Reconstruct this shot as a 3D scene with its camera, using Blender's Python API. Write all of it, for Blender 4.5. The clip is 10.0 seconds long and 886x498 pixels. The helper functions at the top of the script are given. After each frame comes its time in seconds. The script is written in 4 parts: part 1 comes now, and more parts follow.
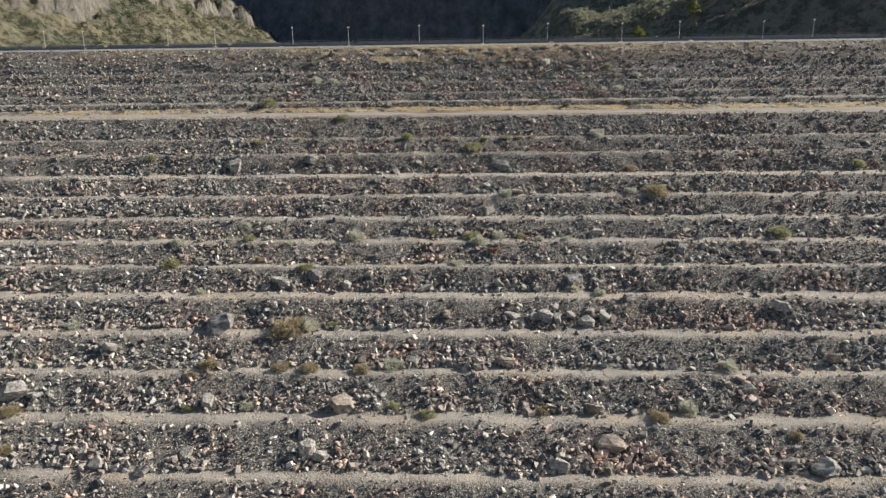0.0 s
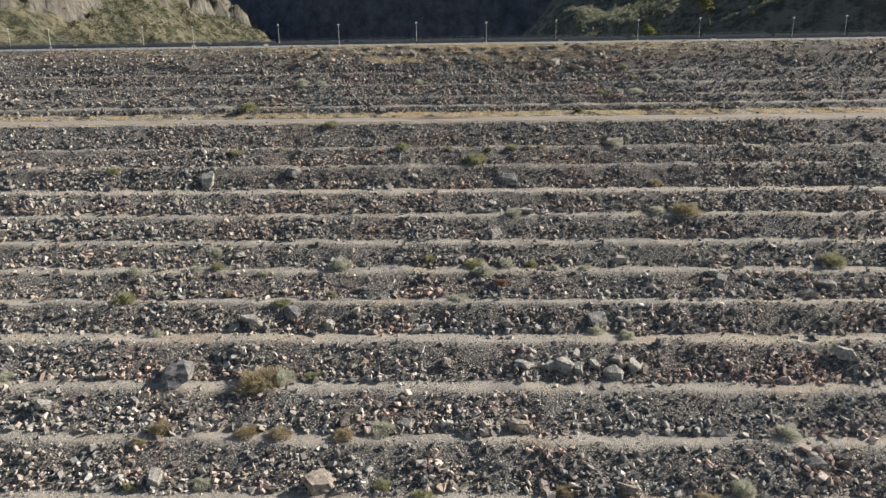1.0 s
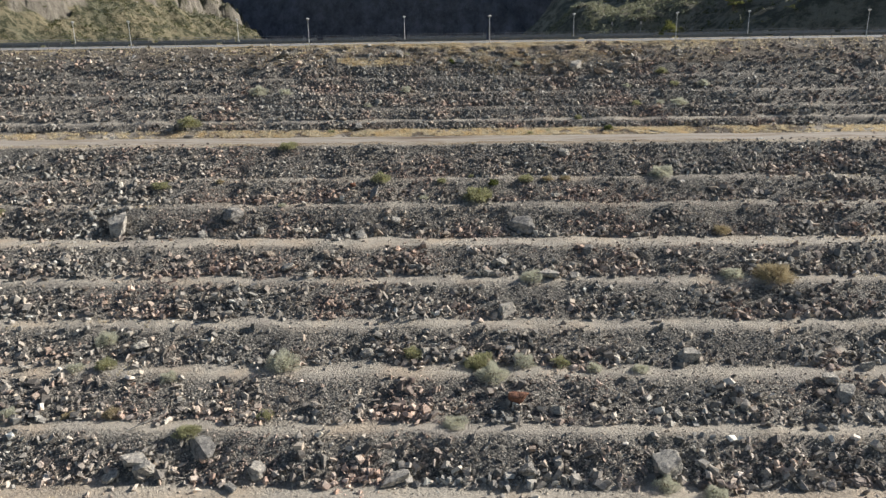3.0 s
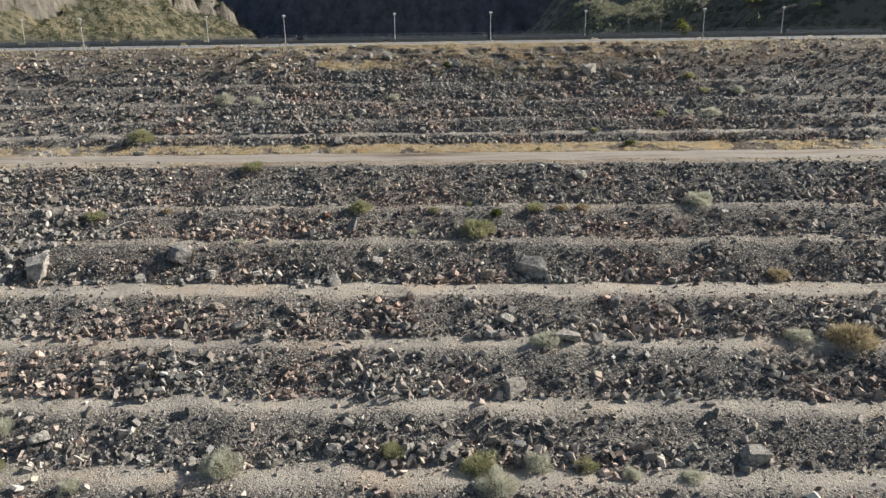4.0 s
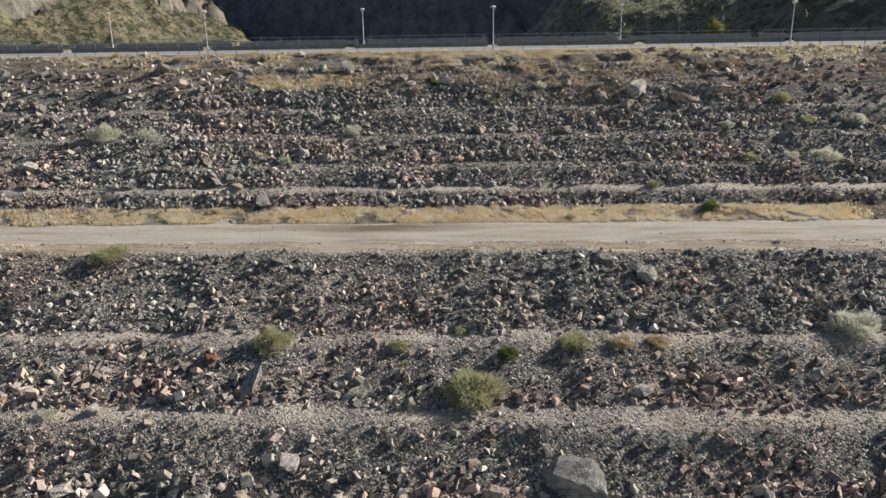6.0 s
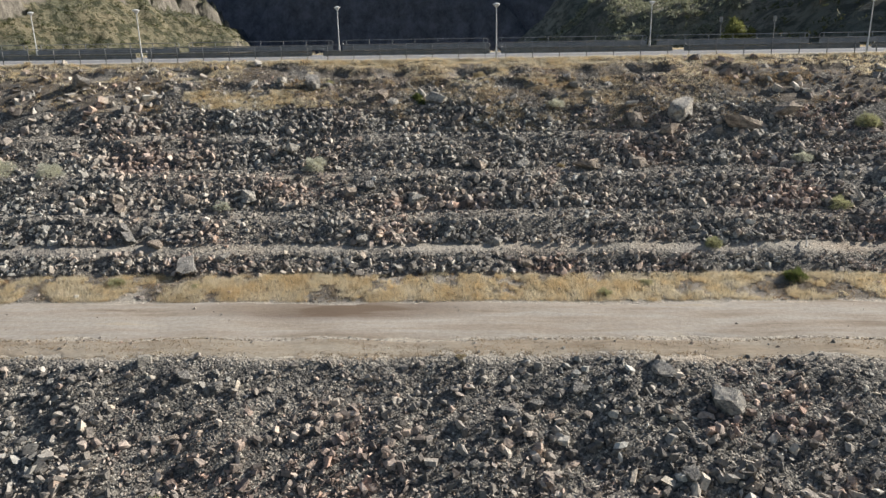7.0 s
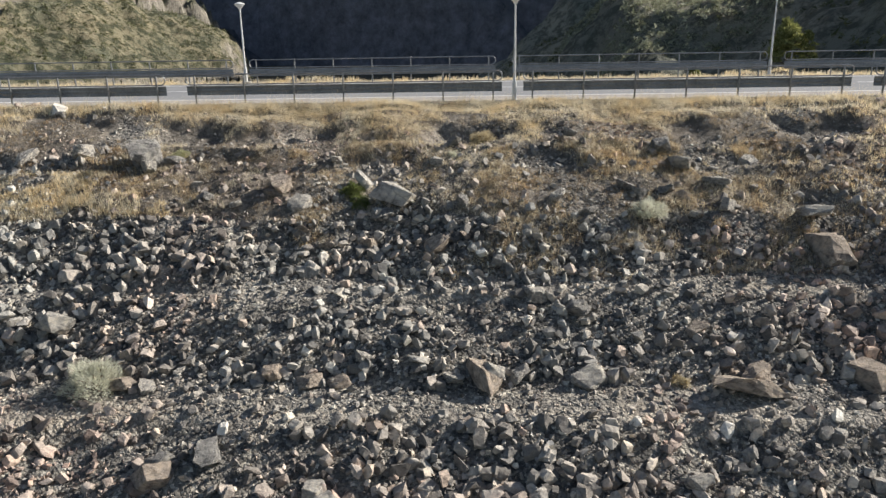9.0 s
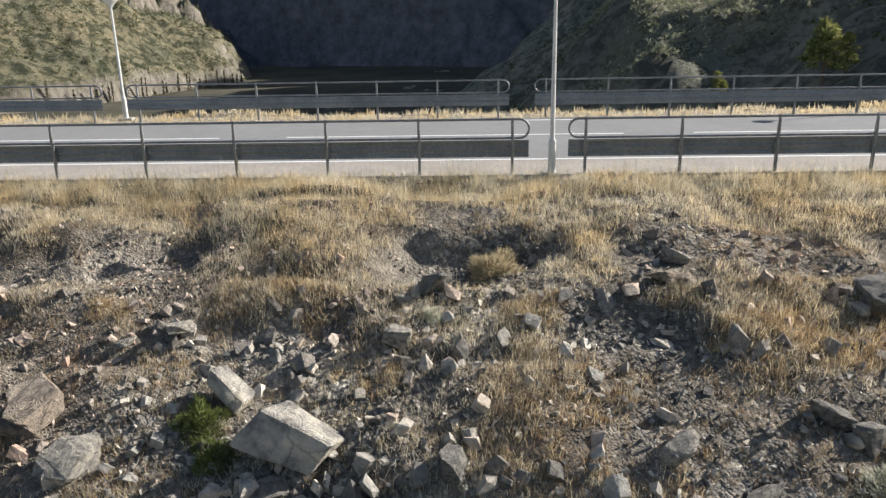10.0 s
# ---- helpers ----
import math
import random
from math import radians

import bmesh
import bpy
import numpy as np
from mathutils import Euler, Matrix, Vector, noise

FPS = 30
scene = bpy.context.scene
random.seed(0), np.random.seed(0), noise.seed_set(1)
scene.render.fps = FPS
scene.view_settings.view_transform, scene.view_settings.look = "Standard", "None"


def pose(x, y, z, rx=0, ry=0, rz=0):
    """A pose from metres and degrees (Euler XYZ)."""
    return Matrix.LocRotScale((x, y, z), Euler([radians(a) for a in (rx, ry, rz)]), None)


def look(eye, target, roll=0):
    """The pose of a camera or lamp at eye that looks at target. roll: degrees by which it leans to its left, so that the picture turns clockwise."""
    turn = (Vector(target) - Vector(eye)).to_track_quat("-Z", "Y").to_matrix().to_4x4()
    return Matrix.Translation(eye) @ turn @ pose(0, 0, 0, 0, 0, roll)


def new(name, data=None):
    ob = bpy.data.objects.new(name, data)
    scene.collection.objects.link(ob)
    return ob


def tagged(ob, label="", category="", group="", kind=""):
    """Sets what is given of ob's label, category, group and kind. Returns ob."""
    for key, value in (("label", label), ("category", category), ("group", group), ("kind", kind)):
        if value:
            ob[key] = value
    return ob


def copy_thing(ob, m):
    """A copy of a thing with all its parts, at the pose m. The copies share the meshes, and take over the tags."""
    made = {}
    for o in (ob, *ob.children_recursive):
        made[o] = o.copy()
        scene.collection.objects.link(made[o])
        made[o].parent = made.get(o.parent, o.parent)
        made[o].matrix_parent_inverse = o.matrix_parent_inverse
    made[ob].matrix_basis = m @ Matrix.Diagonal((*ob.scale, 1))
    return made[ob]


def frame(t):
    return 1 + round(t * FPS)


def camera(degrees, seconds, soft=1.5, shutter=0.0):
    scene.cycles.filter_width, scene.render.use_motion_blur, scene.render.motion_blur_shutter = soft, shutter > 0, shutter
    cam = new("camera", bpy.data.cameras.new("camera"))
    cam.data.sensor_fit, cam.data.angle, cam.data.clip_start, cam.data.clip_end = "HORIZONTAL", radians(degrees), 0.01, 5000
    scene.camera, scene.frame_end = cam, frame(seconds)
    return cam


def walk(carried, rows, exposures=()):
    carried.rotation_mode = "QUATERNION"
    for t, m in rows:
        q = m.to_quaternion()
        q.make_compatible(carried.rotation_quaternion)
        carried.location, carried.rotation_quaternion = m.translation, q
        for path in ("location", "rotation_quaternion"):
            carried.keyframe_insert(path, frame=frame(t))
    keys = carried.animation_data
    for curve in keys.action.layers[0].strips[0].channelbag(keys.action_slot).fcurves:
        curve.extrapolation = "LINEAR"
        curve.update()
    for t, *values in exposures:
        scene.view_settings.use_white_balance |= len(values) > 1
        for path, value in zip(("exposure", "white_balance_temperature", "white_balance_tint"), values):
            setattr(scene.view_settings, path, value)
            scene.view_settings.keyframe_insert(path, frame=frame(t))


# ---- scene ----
cam = camera(60.0, 10.0, soft=1.4)
# seconds, x, y, z, pitch, roll, yaw
PATH = [
    (0.0, 3.225, -159.934, 6.843, -17.25, -0.93, 2.54),
    (0.5, 2.900, -153.036, 6.475, -17.26, -0.94, 2.51),
    (1.0, 2.660, -146.327, 6.114, -17.27, -0.94, 2.48),
    (1.5, 2.493, -139.667, 5.765, -17.28, -0.95, 2.45),
    (2.0, 2.388, -132.956, 5.434, -17.28, -0.95, 2.42),
    (2.5, 2.334, -126.131, 5.126, -17.29, -0.96, 2.39),
    (3.0, 2.320, -119.157, 4.844, -17.30, -0.96, 2.36),
    (3.5, 2.339, -112.027, 4.592, -17.31, -0.97, 2.33),
    (4.0, 2.383, -104.750, 4.370, -17.32, -0.97, 2.30),
    (4.5, 2.443, -97.356, 4.180, -17.33, -0.98, 2.26),
    (5.0, 2.515, -89.881, 4.021, -17.34, -0.98, 2.23),
    (5.5, 2.592, -82.368, 3.893, -17.35, -0.99, 2.20),
    (6.0, 2.670, -74.861, 3.794, -17.36, -0.99, 2.17),
    (6.5, 2.745, -67.397, 3.720, -17.37, -1.00, 2.14),
    (7.0, 2.815, -60.008, 3.667, -17.38, -1.00, 2.11),
    (7.5, 2.878, -52.706, 3.631, -17.39, -1.01, 2.08),
    (8.0, 2.933, -45.488, 3.606, -17.40, -1.01, 2.05),
    (8.5, 2.979, -38.323, 3.584, -17.41, -1.02, 2.01),
    (9.0, 3.017, -31.154, 3.558, -17.42, -1.02, 1.98),
    (9.5, 3.050, -23.886, 3.519, -17.43, -1.03, 1.95),
    (10.0, 3.079, -16.388, 3.458, -17.44, -1.03, 1.92),
]
walk(cam, [(t, pose(x, y, z, 90 + pitch, 0, yaw) @ pose(0, 0, 0, 0, 0, roll)) for t, x, y, z, pitch, roll, yaw in PATH], [(0, 0.24, 6580, 10), (3, 0.27, 6580, 10), (5.5, 0.34, 6600, 10), (7, 0.36, 6620, 10), (8, 0.36, 6620, 10), (9, 0.56, 6600, 10), (10, 0.64, 6620, 10)])

# ---- light: a low sun from the right and ahead, clear sky ----
SUN_UP, SUN_AHEAD = radians(29), radians(22)   # elevation; angle ahead of the +x axis
sun_way = Vector((math.cos(SUN_UP) * math.cos(SUN_AHEAD), math.cos(SUN_UP) * math.sin(SUN_AHEAD), math.sin(SUN_UP)))
world = bpy.data.worlds.new("world")
scene.world = world
world.use_nodes = True
wn = world.node_tree.nodes
sky = wn.new("ShaderNodeTexSky")
sky.sky_type, sky.sun_disc = "NISHITA", False
sky.sun_elevation, sky.sun_rotation = SUN_UP, math.pi / 2 - SUN_AHEAD
world.node_tree.links.new(sky.outputs[0], wn["Background"].inputs[0])
wn["Background"].inputs[1].default_value = 0.065
lamp = bpy.data.lights.new("sun", "SUN")
lamp.energy, lamp.angle, lamp.color = 5.0, radians(0.5), (1.0, 0.96, 0.9)
sun = new("sun", lamp)
sun.matrix_world = look(sun_way * 300, (0, 0, 0))


# ---- materials ----
def material(name, rough=0.9, metal=0.0):
    """A node material; returns it with a small helper to add nodes."""
    m = bpy.data.materials.new(name)
    m.use_nodes = True
    n = m.node_tree.nodes
    b = n["Principled BSDF"]
    b.inputs["Roughness"].default_value, b.inputs["Metallic"].default_value = rough, metal
    b.inputs["Specular IOR Level"].default_value = 0.25

    def add(kind, **sets):
        node = n.new("ShaderNode" + kind)
        for key, value in sets.items():
            if key.startswith("in_"):
                node.inputs[key[3:].replace("_", " ")].default_value = value
            else:
                setattr(node, key, value)
        return node

    def link(a, i):
        m.node_tree.links.new(a, i)

    return m, b, add, link


def ramp(add, stops):
    node = add("ValToRGB")
    el = node.color_ramp.elements
    while len(el) < len(stops):
        el.new(0.5)
    for e, (p, c) in zip(el, stops):
        e.position, e.color = p, (*c, 1)
    return node


def noise_at(add, link, scale, detail=4.0, rough=0.6, vector=None):
    node = add("TexNoise", in_Scale=scale, in_Detail=detail, in_Roughness=rough)
    if vector is None:
        vector = add("TexCoord").outputs["Object"]
    link(vector, node.inputs["Vector"])
    return node


def mix(add, link, fac, a, b, blend="MIX"):
    node = add("Mix", data_type="RGBA", blend_type=blend)
    for i, v in ((0, fac), (6, a), (7, b)):
        if isinstance(v, (int, float)):
            node.inputs[i].default_value = v
        elif isinstance(v, tuple):
            node.inputs[i].default_value = (*v, 1)
        else:
            link(v, node.inputs[i])
    return node.outputs[2]


def bump(add, link, b, height, strength=0.5, distance=0.05):
    node = add("Bump", in_Strength=strength, in_Distance=distance)
    link(height, node.inputs["Height"])
    link(node.outputs[0], b.inputs["Normal"])


STONE = [(0.0, (0.13, 0.125, 0.12)), (0.3, (0.25, 0.238, 0.222)), (0.6, (0.40, 0.38, 0.35)), (0.80, (0.52, 0.49, 0.445)),
         (0.87, (0.46, 0.375, 0.32)), (0.94, (0.60, 0.55, 0.47)), (1.0, (0.82, 0.795, 0.74))]


def stone_material(name, per_object):
    """Quarried rock: each stone its own tone, patches of blue-grey and rust over the slope, chipped grain."""
    m, b, add, link = material(name, 0.88)
    pick = add("ObjectInfo").outputs["Random"] if per_object else add("NewGeometry").outputs["Random Per Island"]
    tone = ramp(add, STONE)
    link(pick, tone.inputs[0])
    where = add("NewGeometry").outputs["Position"]
    patch = noise_at(add, link, 0.15, 4, 0.65, where)
    hue = ramp(add, [(0.36, (0.95, 0.975, 0.975)), (0.5, (1.03, 0.98, 0.93)), (0.62, (1.16, 0.95, 0.87))])
    link(patch.outputs[0], hue.inputs[0])
    grain = noise_at(add, link, 9.0, 5, 0.65, where)
    speck = ramp(add, [(0.3, (0.62, 0.62, 0.63)), (0.7, (1.28, 1.26, 1.22))])
    link(grain.outputs[0], speck.inputs[0])
    # stone tone rises by a third from y -55 down to y -95
    split_xyz = add("SeparateXYZ")
    link(where, split_xyz.inputs[0])
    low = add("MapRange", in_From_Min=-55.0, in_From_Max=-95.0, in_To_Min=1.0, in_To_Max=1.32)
    link(split_xyz.outputs["Y"], low.inputs["Value"])
    c = mix(add, link, 1.0, tone.outputs[0], hue.outputs[0], "MULTIPLY")
    c = mix(add, link, 1.0, c, speck.outputs[0], "MULTIPLY")
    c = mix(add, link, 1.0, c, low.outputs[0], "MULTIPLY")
    link(c, b.inputs["Base Color"])
    bump(add, link, b, grain.outputs[0], 0.9, 0.06)
    return m


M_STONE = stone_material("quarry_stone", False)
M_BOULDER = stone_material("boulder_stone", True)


def earth_material():
    """The slope's fill between the stones: broken gravel, dustier and paler on the level ledges."""
    m, b, add, link = material("gravel_fill", 0.95)
    where = add("NewGeometry").outputs["Position"]
    layers = []
    for scale in (4.2, 10.0, 26.0):
        cells = add("TexVoronoi", in_Scale=scale, in_Randomness=1.0, distance="CHEBYCHEV")
        link(where, cells.inputs["Vector"])
        sep = add("SeparateColor")
        link(cells.outputs["Color"], sep.inputs[0])
        layers.append((cells, sep))
    (big_c, big_s), (mid_c, mid_s), (fine_c, fine_s) = layers
    tone = ramp(add, [(0.0, (0.10, 0.096, 0.09)), (0.4, (0.18, 0.172, 0.158)), (0.75, (0.27, 0.256, 0.23)), (0.92, (0.40, 0.375, 0.335)), (1.0, (0.6, 0.57, 0.51))])
    link(mid_s.outputs[0], tone.inputs[0])
    lump = ramp(add, [(0.0, (0.6, 0.6, 0.61)), (0.6, (1.0, 0.99, 0.97)), (1.0, (1.45, 1.4, 1.3))])
    link(big_s.outputs[1], lump.inputs[0])
    rubbly = mix(add, link, 1.0, tone.outputs[0], lump.outputs[0], "MULTIPLY")
    swathe = noise_at(add, link, 0.16, 5, 0.6, where)
    dust = ramp(add, [(0.35, (0.44, 0.395, 0.34)), (0.5, (0.53, 0.478, 0.40)), (0.65, (0.54, 0.45, 0.35))])
    link(swathe.outputs[0], dust.inputs[0])
    peb = ramp(add, [(0.0, (0.62, 0.62, 0.63)), (0.3, (0.92, 0.92, 0.92)), (0.8, (1.04, 1.03, 1.02)), (1.0, (1.4, 1.37, 1.3))])
    link(fine_s.outputs[1], peb.inputs[0])
    grit = ramp(add, [(0.0, (0.82, 0.82, 0.82)), (0.25, (1.0, 1.0, 1.0)), (0.85, (1.0, 1.0, 1.0)), (1.0, (1.18, 1.17, 1.13))])
    link(mid_s.outputs[2], grit.inputs[0])
    dusty = mix(add, link, 1.0, dust.outputs[0], grit.outputs[0], "MULTIPLY")
    level = add("Attribute", attribute_name="ledge")
    c = mix(add, link, level.outputs["Fac"], rubbly, dusty)
    soil = add("Attribute", attribute_name="soil")
    clod = noise_at(add, link, 2.6, 7, 0.7, where)
    loam = ramp(add, [(0.3, (0.09, 0.075, 0.06)), (0.5, (0.17, 0.145, 0.115)), (0.7, (0.36, 0.31, 0.25))])
    link(clod.outputs[0], loam.inputs[0])
    c = mix(add, link, soil.outputs["Fac"], c, loam.outputs[0])
    c = mix(add, link, 1.0, c, peb.outputs[0], "MULTIPLY")
    link(c, b.inputs["Base Color"])
    h1 = add("Math", operation="MULTIPLY_ADD")
    link(big_c.outputs["Distance"], h1.inputs[0])
    h1.inputs[1].default_value = 1.6
    link(mid_c.outputs["Distance"], h1.inputs[2])
    soft = add("Math", operation="MULTIPLY_ADD")
    link(level.outputs["Fac"], soft.inputs[0])
    soft.inputs[1].default_value, soft.inputs[2].default_value = -0.75, 1.0
    soft2 = add("Math", operation="MULTIPLY_ADD")
    link(soil.outputs["Fac"], soft2.inputs[0])
    soft2.inputs[1].default_value = -0.88
    link(soft.outputs[0], soft2.inputs[2])
    h2 = add("Math", operation="MULTIPLY")
    link(h1.outputs[0], h2.inputs[0])
    link(soft2.outputs[0], h2.inputs[1])
    h3 = add("Math", operation="MULTIPLY_ADD")
    link(fine_c.outputs["Distance"], h3.inputs[0])
    h3.inputs[1].default_value = 0.25
    link(h2.outputs[0], h3.inputs[2])
    bump(add, link, b, h3.outputs[0], 0.85, -0.16)
    return m


M_EARTH = earth_material()


def track_material(name="track_dust", tint=(1.0, 1.0, 1.0)):
    """The dirt track on the wide bench: beaten pale dust with tan and grey swathes."""
    m, b, add, link = material(name, 0.95)
    where = add("NewGeometry").outputs["Position"]
    squash = add("Mapping")
    squash.inputs["Scale"].default_value = (0.12, 0.9, 1)
    link(where, squash.inputs["Vector"])
    long = noise_at(add, link, 1.0, 6, 0.65, squash.outputs[0])
    tone = ramp(add, [(0.3, (0.25, 0.2, 0.15)), (0.45, (0.37, 0.32, 0.265)), (0.6, (0.42, 0.385, 0.34)), (0.75, (0.45, 0.37, 0.27))])
    link(long.outputs[0], tone.inputs[0])
    fine = noise_at(add, link, 6.0, 6, 0.7, where)
    peb = ramp(add, [(0.3, (0.8, 0.8, 0.8)), (0.7, (1.15, 1.14, 1.12))])
    link(fine.outputs[0], peb.inputs[0])
    place = add("Mapping")
    place.inputs["Location"].default_value = (0.42, 16.2, 0)
    place.inputs["Scale"].default_value = (0.12, 0.62, 0)
    link(where, place.inputs["Vector"])
    spread = add("TexGradient", gradient_type="SPHERICAL")
    link(place.outputs[0], spread.inputs["Vector"])
    wet = add("Math", operation="MULTIPLY", use_clamp=True)
    link(spread.outputs["Fac"], wet.inputs[0])
    ragged = add("MapRange", in_From_Min=0.3, in_From_Max=0.7, in_To_Min=0.2, in_To_Max=2.4)
    link(long.outputs[0], ragged.inputs["Value"])
    link(ragged.outputs[0], wet.inputs[1])
    c = mix(add, link, 1.0, tone.outputs[0], peb.outputs[0], "MULTIPLY")
    c = mix(add, link, 1.0, c, tint, "MULTIPLY")
    link(mix(add, link, wet.outputs[0], c, (0.17, 0.125, 0.09)), b.inputs["Base Color"])
    bump(add, link, b, fine.outputs[0], 0.5, 0.05)
    return m


M_TRACK = track_material()
M_VERGE = track_material("verge_dust", (0.9, 0.87, 0.8))


def mottled(name, low, high, scale, rough=0.9, metal=0.0, relief=0.2, depth=0.01, mid=None, grain=0.19):
    m, b, add, link = material(name, rough, metal)
    where = add("NewGeometry").outputs["Position"]
    n = noise_at(add, link, scale, 6, 0.65, where)
    r = ramp(add, [(0.3, low), (0.7, high)] if mid is None else [(0.28, low), (0.5, mid), (0.72, high)])
    link(n.outputs[0], r.inputs[0])
    fine = noise_at(add, link, scale * 9, 4, 0.6, where)
    r2 = ramp(add, [(0.3, (1 - grain,) * 3), (0.7, (1 + grain,) * 3)])
    link(fine.outputs[0], r2.inputs[0])
    link(mix(add, link, 1.0, r.outputs[0], r2.outputs[0], "MULTIPLY"), b.inputs["Base Color"])
    bump(add, link, b, fine.outputs[0], relief, depth)
    return m


def leaf_material(name, low, high, soft=0.25):
    """Leaves and blades: tone by piece, some light through."""
    m, b, add, link = material(name, 0.75)
    r = ramp(add, [(0.0, low), (1.0, high)])
    link(add("NewGeometry").outputs["Random Per Island"], r.inputs[0])
    link(r.outputs[0], b.inputs["Base Color"])
    thin = add("BsdfTranslucent")
    link(r.outputs[0], thin.inputs["Color"])
    both = add("MixShader", in_Fac=soft)
    link(b.outputs[0], both.inputs[1])
    link(thin.outputs[0], both.inputs[2])
    link(both.outputs[0], m.node_tree.nodes["Material Output"].inputs["Surface"])
    return m


def straw_material(name, low, high, gold, soft):
    """Dry blades: tone by blade, golden and bleached swathes over the ground."""
    m, b, add, link = material(name, 0.75)
    tone = ramp(add, [(0.0, low), (1.0, high)])
    link(add("NewGeometry").outputs["Random Per Island"], tone.inputs[0])
    n = noise_at(add, link, 0.8, 4, 0.6, add("NewGeometry").outputs["Position"])
    tint = ramp(add, [(0.38, gold), (0.55, (1.0, 1.0, 1.0)), (0.68, (1.08, 1.1, 1.18))])
    link(n.outputs[0], tint.inputs[0])
    c = mix(add, link, 1.0, tone.outputs[0], tint.outputs[0], "MULTIPLY")
    link(c, b.inputs["Base Color"])
    thin = add("BsdfTranslucent")
    link(c, thin.inputs["Color"])
    both = add("MixShader", in_Fac=soft)
    link(b.outputs[0], both.inputs[1])
    link(thin.outputs[0], both.inputs[2])
    link(both.outputs[0], m.node_tree.nodes["Material Output"].inputs["Surface"])
    return m


M_ASPHALT = mottled("asphalt", (0.235, 0.235, 0.238), (0.285, 0.285, 0.284), 0.35, 0.9, 0, 0.15, 0.004, None, 0.07)
M_SHOULDER = mottled("shoulder_dust", (0.31, 0.285, 0.26), (0.43, 0.39, 0.35), 0.9, 0.95, 0, 0.3, 0.006)
M_PAINT = mottled("road_paint", (0.7, 0.7, 0.69), (0.86, 0.86, 0.85), 1.5, 0.7)
M_STEEL = mottled("galvanised_steel", (0.22, 0.225, 0.23), (0.36, 0.365, 0.37), 2.2, 0.5, 0.75, 0.15, 0.002)
M_BEAM = mottled("weathered_beam", (0.2, 0.21, 0.215), (0.3, 0.31, 0.315), 1.6, 0.55, 0.35, 0.15, 0.002)
M_POLE = mottled("white_pole_paint", (0.6, 0.6, 0.58), (0.8, 0.8, 0.78), 3.0, 0.5, 0, 0.1, 0.001)
M_LANTERN = mottled("lantern_glass", (0.72, 0.72, 0.7), (0.82, 0.82, 0.8), 3.0, 0.3, 0, 0.05, 0.001)
M_CONCRETE = mottled("concrete", (0.3, 0.29, 0.27), (0.42, 0.4, 0.37), 3.0, 0.9, 0, 0.3, 0.005)
M_STRAW = straw_material("dry_grass", (0.62, 0.53, 0.36), (0.92, 0.84, 0.66), (1.0, 0.92, 0.78), 0.5)
M_WEED = straw_material("brown_weeds", (0.24, 0.18, 0.115), (0.54, 0.45, 0.31), (1.05, 0.92, 0.8), 0.35)
M_GREEN = leaf_material("broom_leaf", (0.32, 0.32, 0.18), (0.56, 0.55, 0.34), 0.4)
M_SAGE = leaf_material("sage_leaf", (0.52, 0.52, 0.42), (0.76, 0.75, 0.62), 0.45)
M_RUST = leaf_material("dry_shrub_leaf", (0.38, 0.31, 0.19), (0.62, 0.54, 0.37), 0.4)
M_DARKLEAF = leaf_material("dark_leaf", (0.09, 0.12, 0.04), (0.24, 0.27, 0.09), 0.35)
M_PINE = leaf_material("pine_needles", (0.17, 0.185, 0.06), (0.44, 0.44, 0.18), 0.35)
M_DRIFT = mottled("bleached_wood", (0.42, 0.39, 0.34), (0.6, 0.56, 0.5), 6.0)
M_CYPRESS = leaf_material("cypress_leaf", (0.02, 0.028, 0.012), (0.06, 0.072, 0.03))
M_SPUR = leaf_material("green_scrub_leaf", (0.19, 0.2, 0.12), (0.46, 0.46, 0.33))
M_SCRUB = leaf_material("scrub_leaf", (0.07, 0.08, 0.035), (0.20, 0.20, 0.10))
M_TWIG = mottled("twig_bark", (0.12, 0.09, 0.06), (0.22, 0.17, 0.12), 8.0)


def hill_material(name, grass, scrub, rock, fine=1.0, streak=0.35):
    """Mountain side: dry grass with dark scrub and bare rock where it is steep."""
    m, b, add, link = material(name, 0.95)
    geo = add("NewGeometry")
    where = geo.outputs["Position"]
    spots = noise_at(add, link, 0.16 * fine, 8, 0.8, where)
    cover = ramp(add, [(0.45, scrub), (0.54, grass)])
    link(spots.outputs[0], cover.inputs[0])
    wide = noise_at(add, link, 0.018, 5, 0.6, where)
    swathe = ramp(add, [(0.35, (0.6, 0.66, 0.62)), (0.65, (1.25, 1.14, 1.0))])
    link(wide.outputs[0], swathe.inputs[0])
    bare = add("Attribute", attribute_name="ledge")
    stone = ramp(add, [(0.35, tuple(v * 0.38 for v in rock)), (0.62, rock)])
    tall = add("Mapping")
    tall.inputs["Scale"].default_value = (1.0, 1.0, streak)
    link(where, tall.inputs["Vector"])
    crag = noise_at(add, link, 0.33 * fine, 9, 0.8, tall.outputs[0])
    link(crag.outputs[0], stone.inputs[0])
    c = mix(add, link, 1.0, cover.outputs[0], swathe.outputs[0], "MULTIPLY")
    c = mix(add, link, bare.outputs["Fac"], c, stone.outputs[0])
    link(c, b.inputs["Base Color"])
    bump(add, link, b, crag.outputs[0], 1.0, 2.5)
    return m


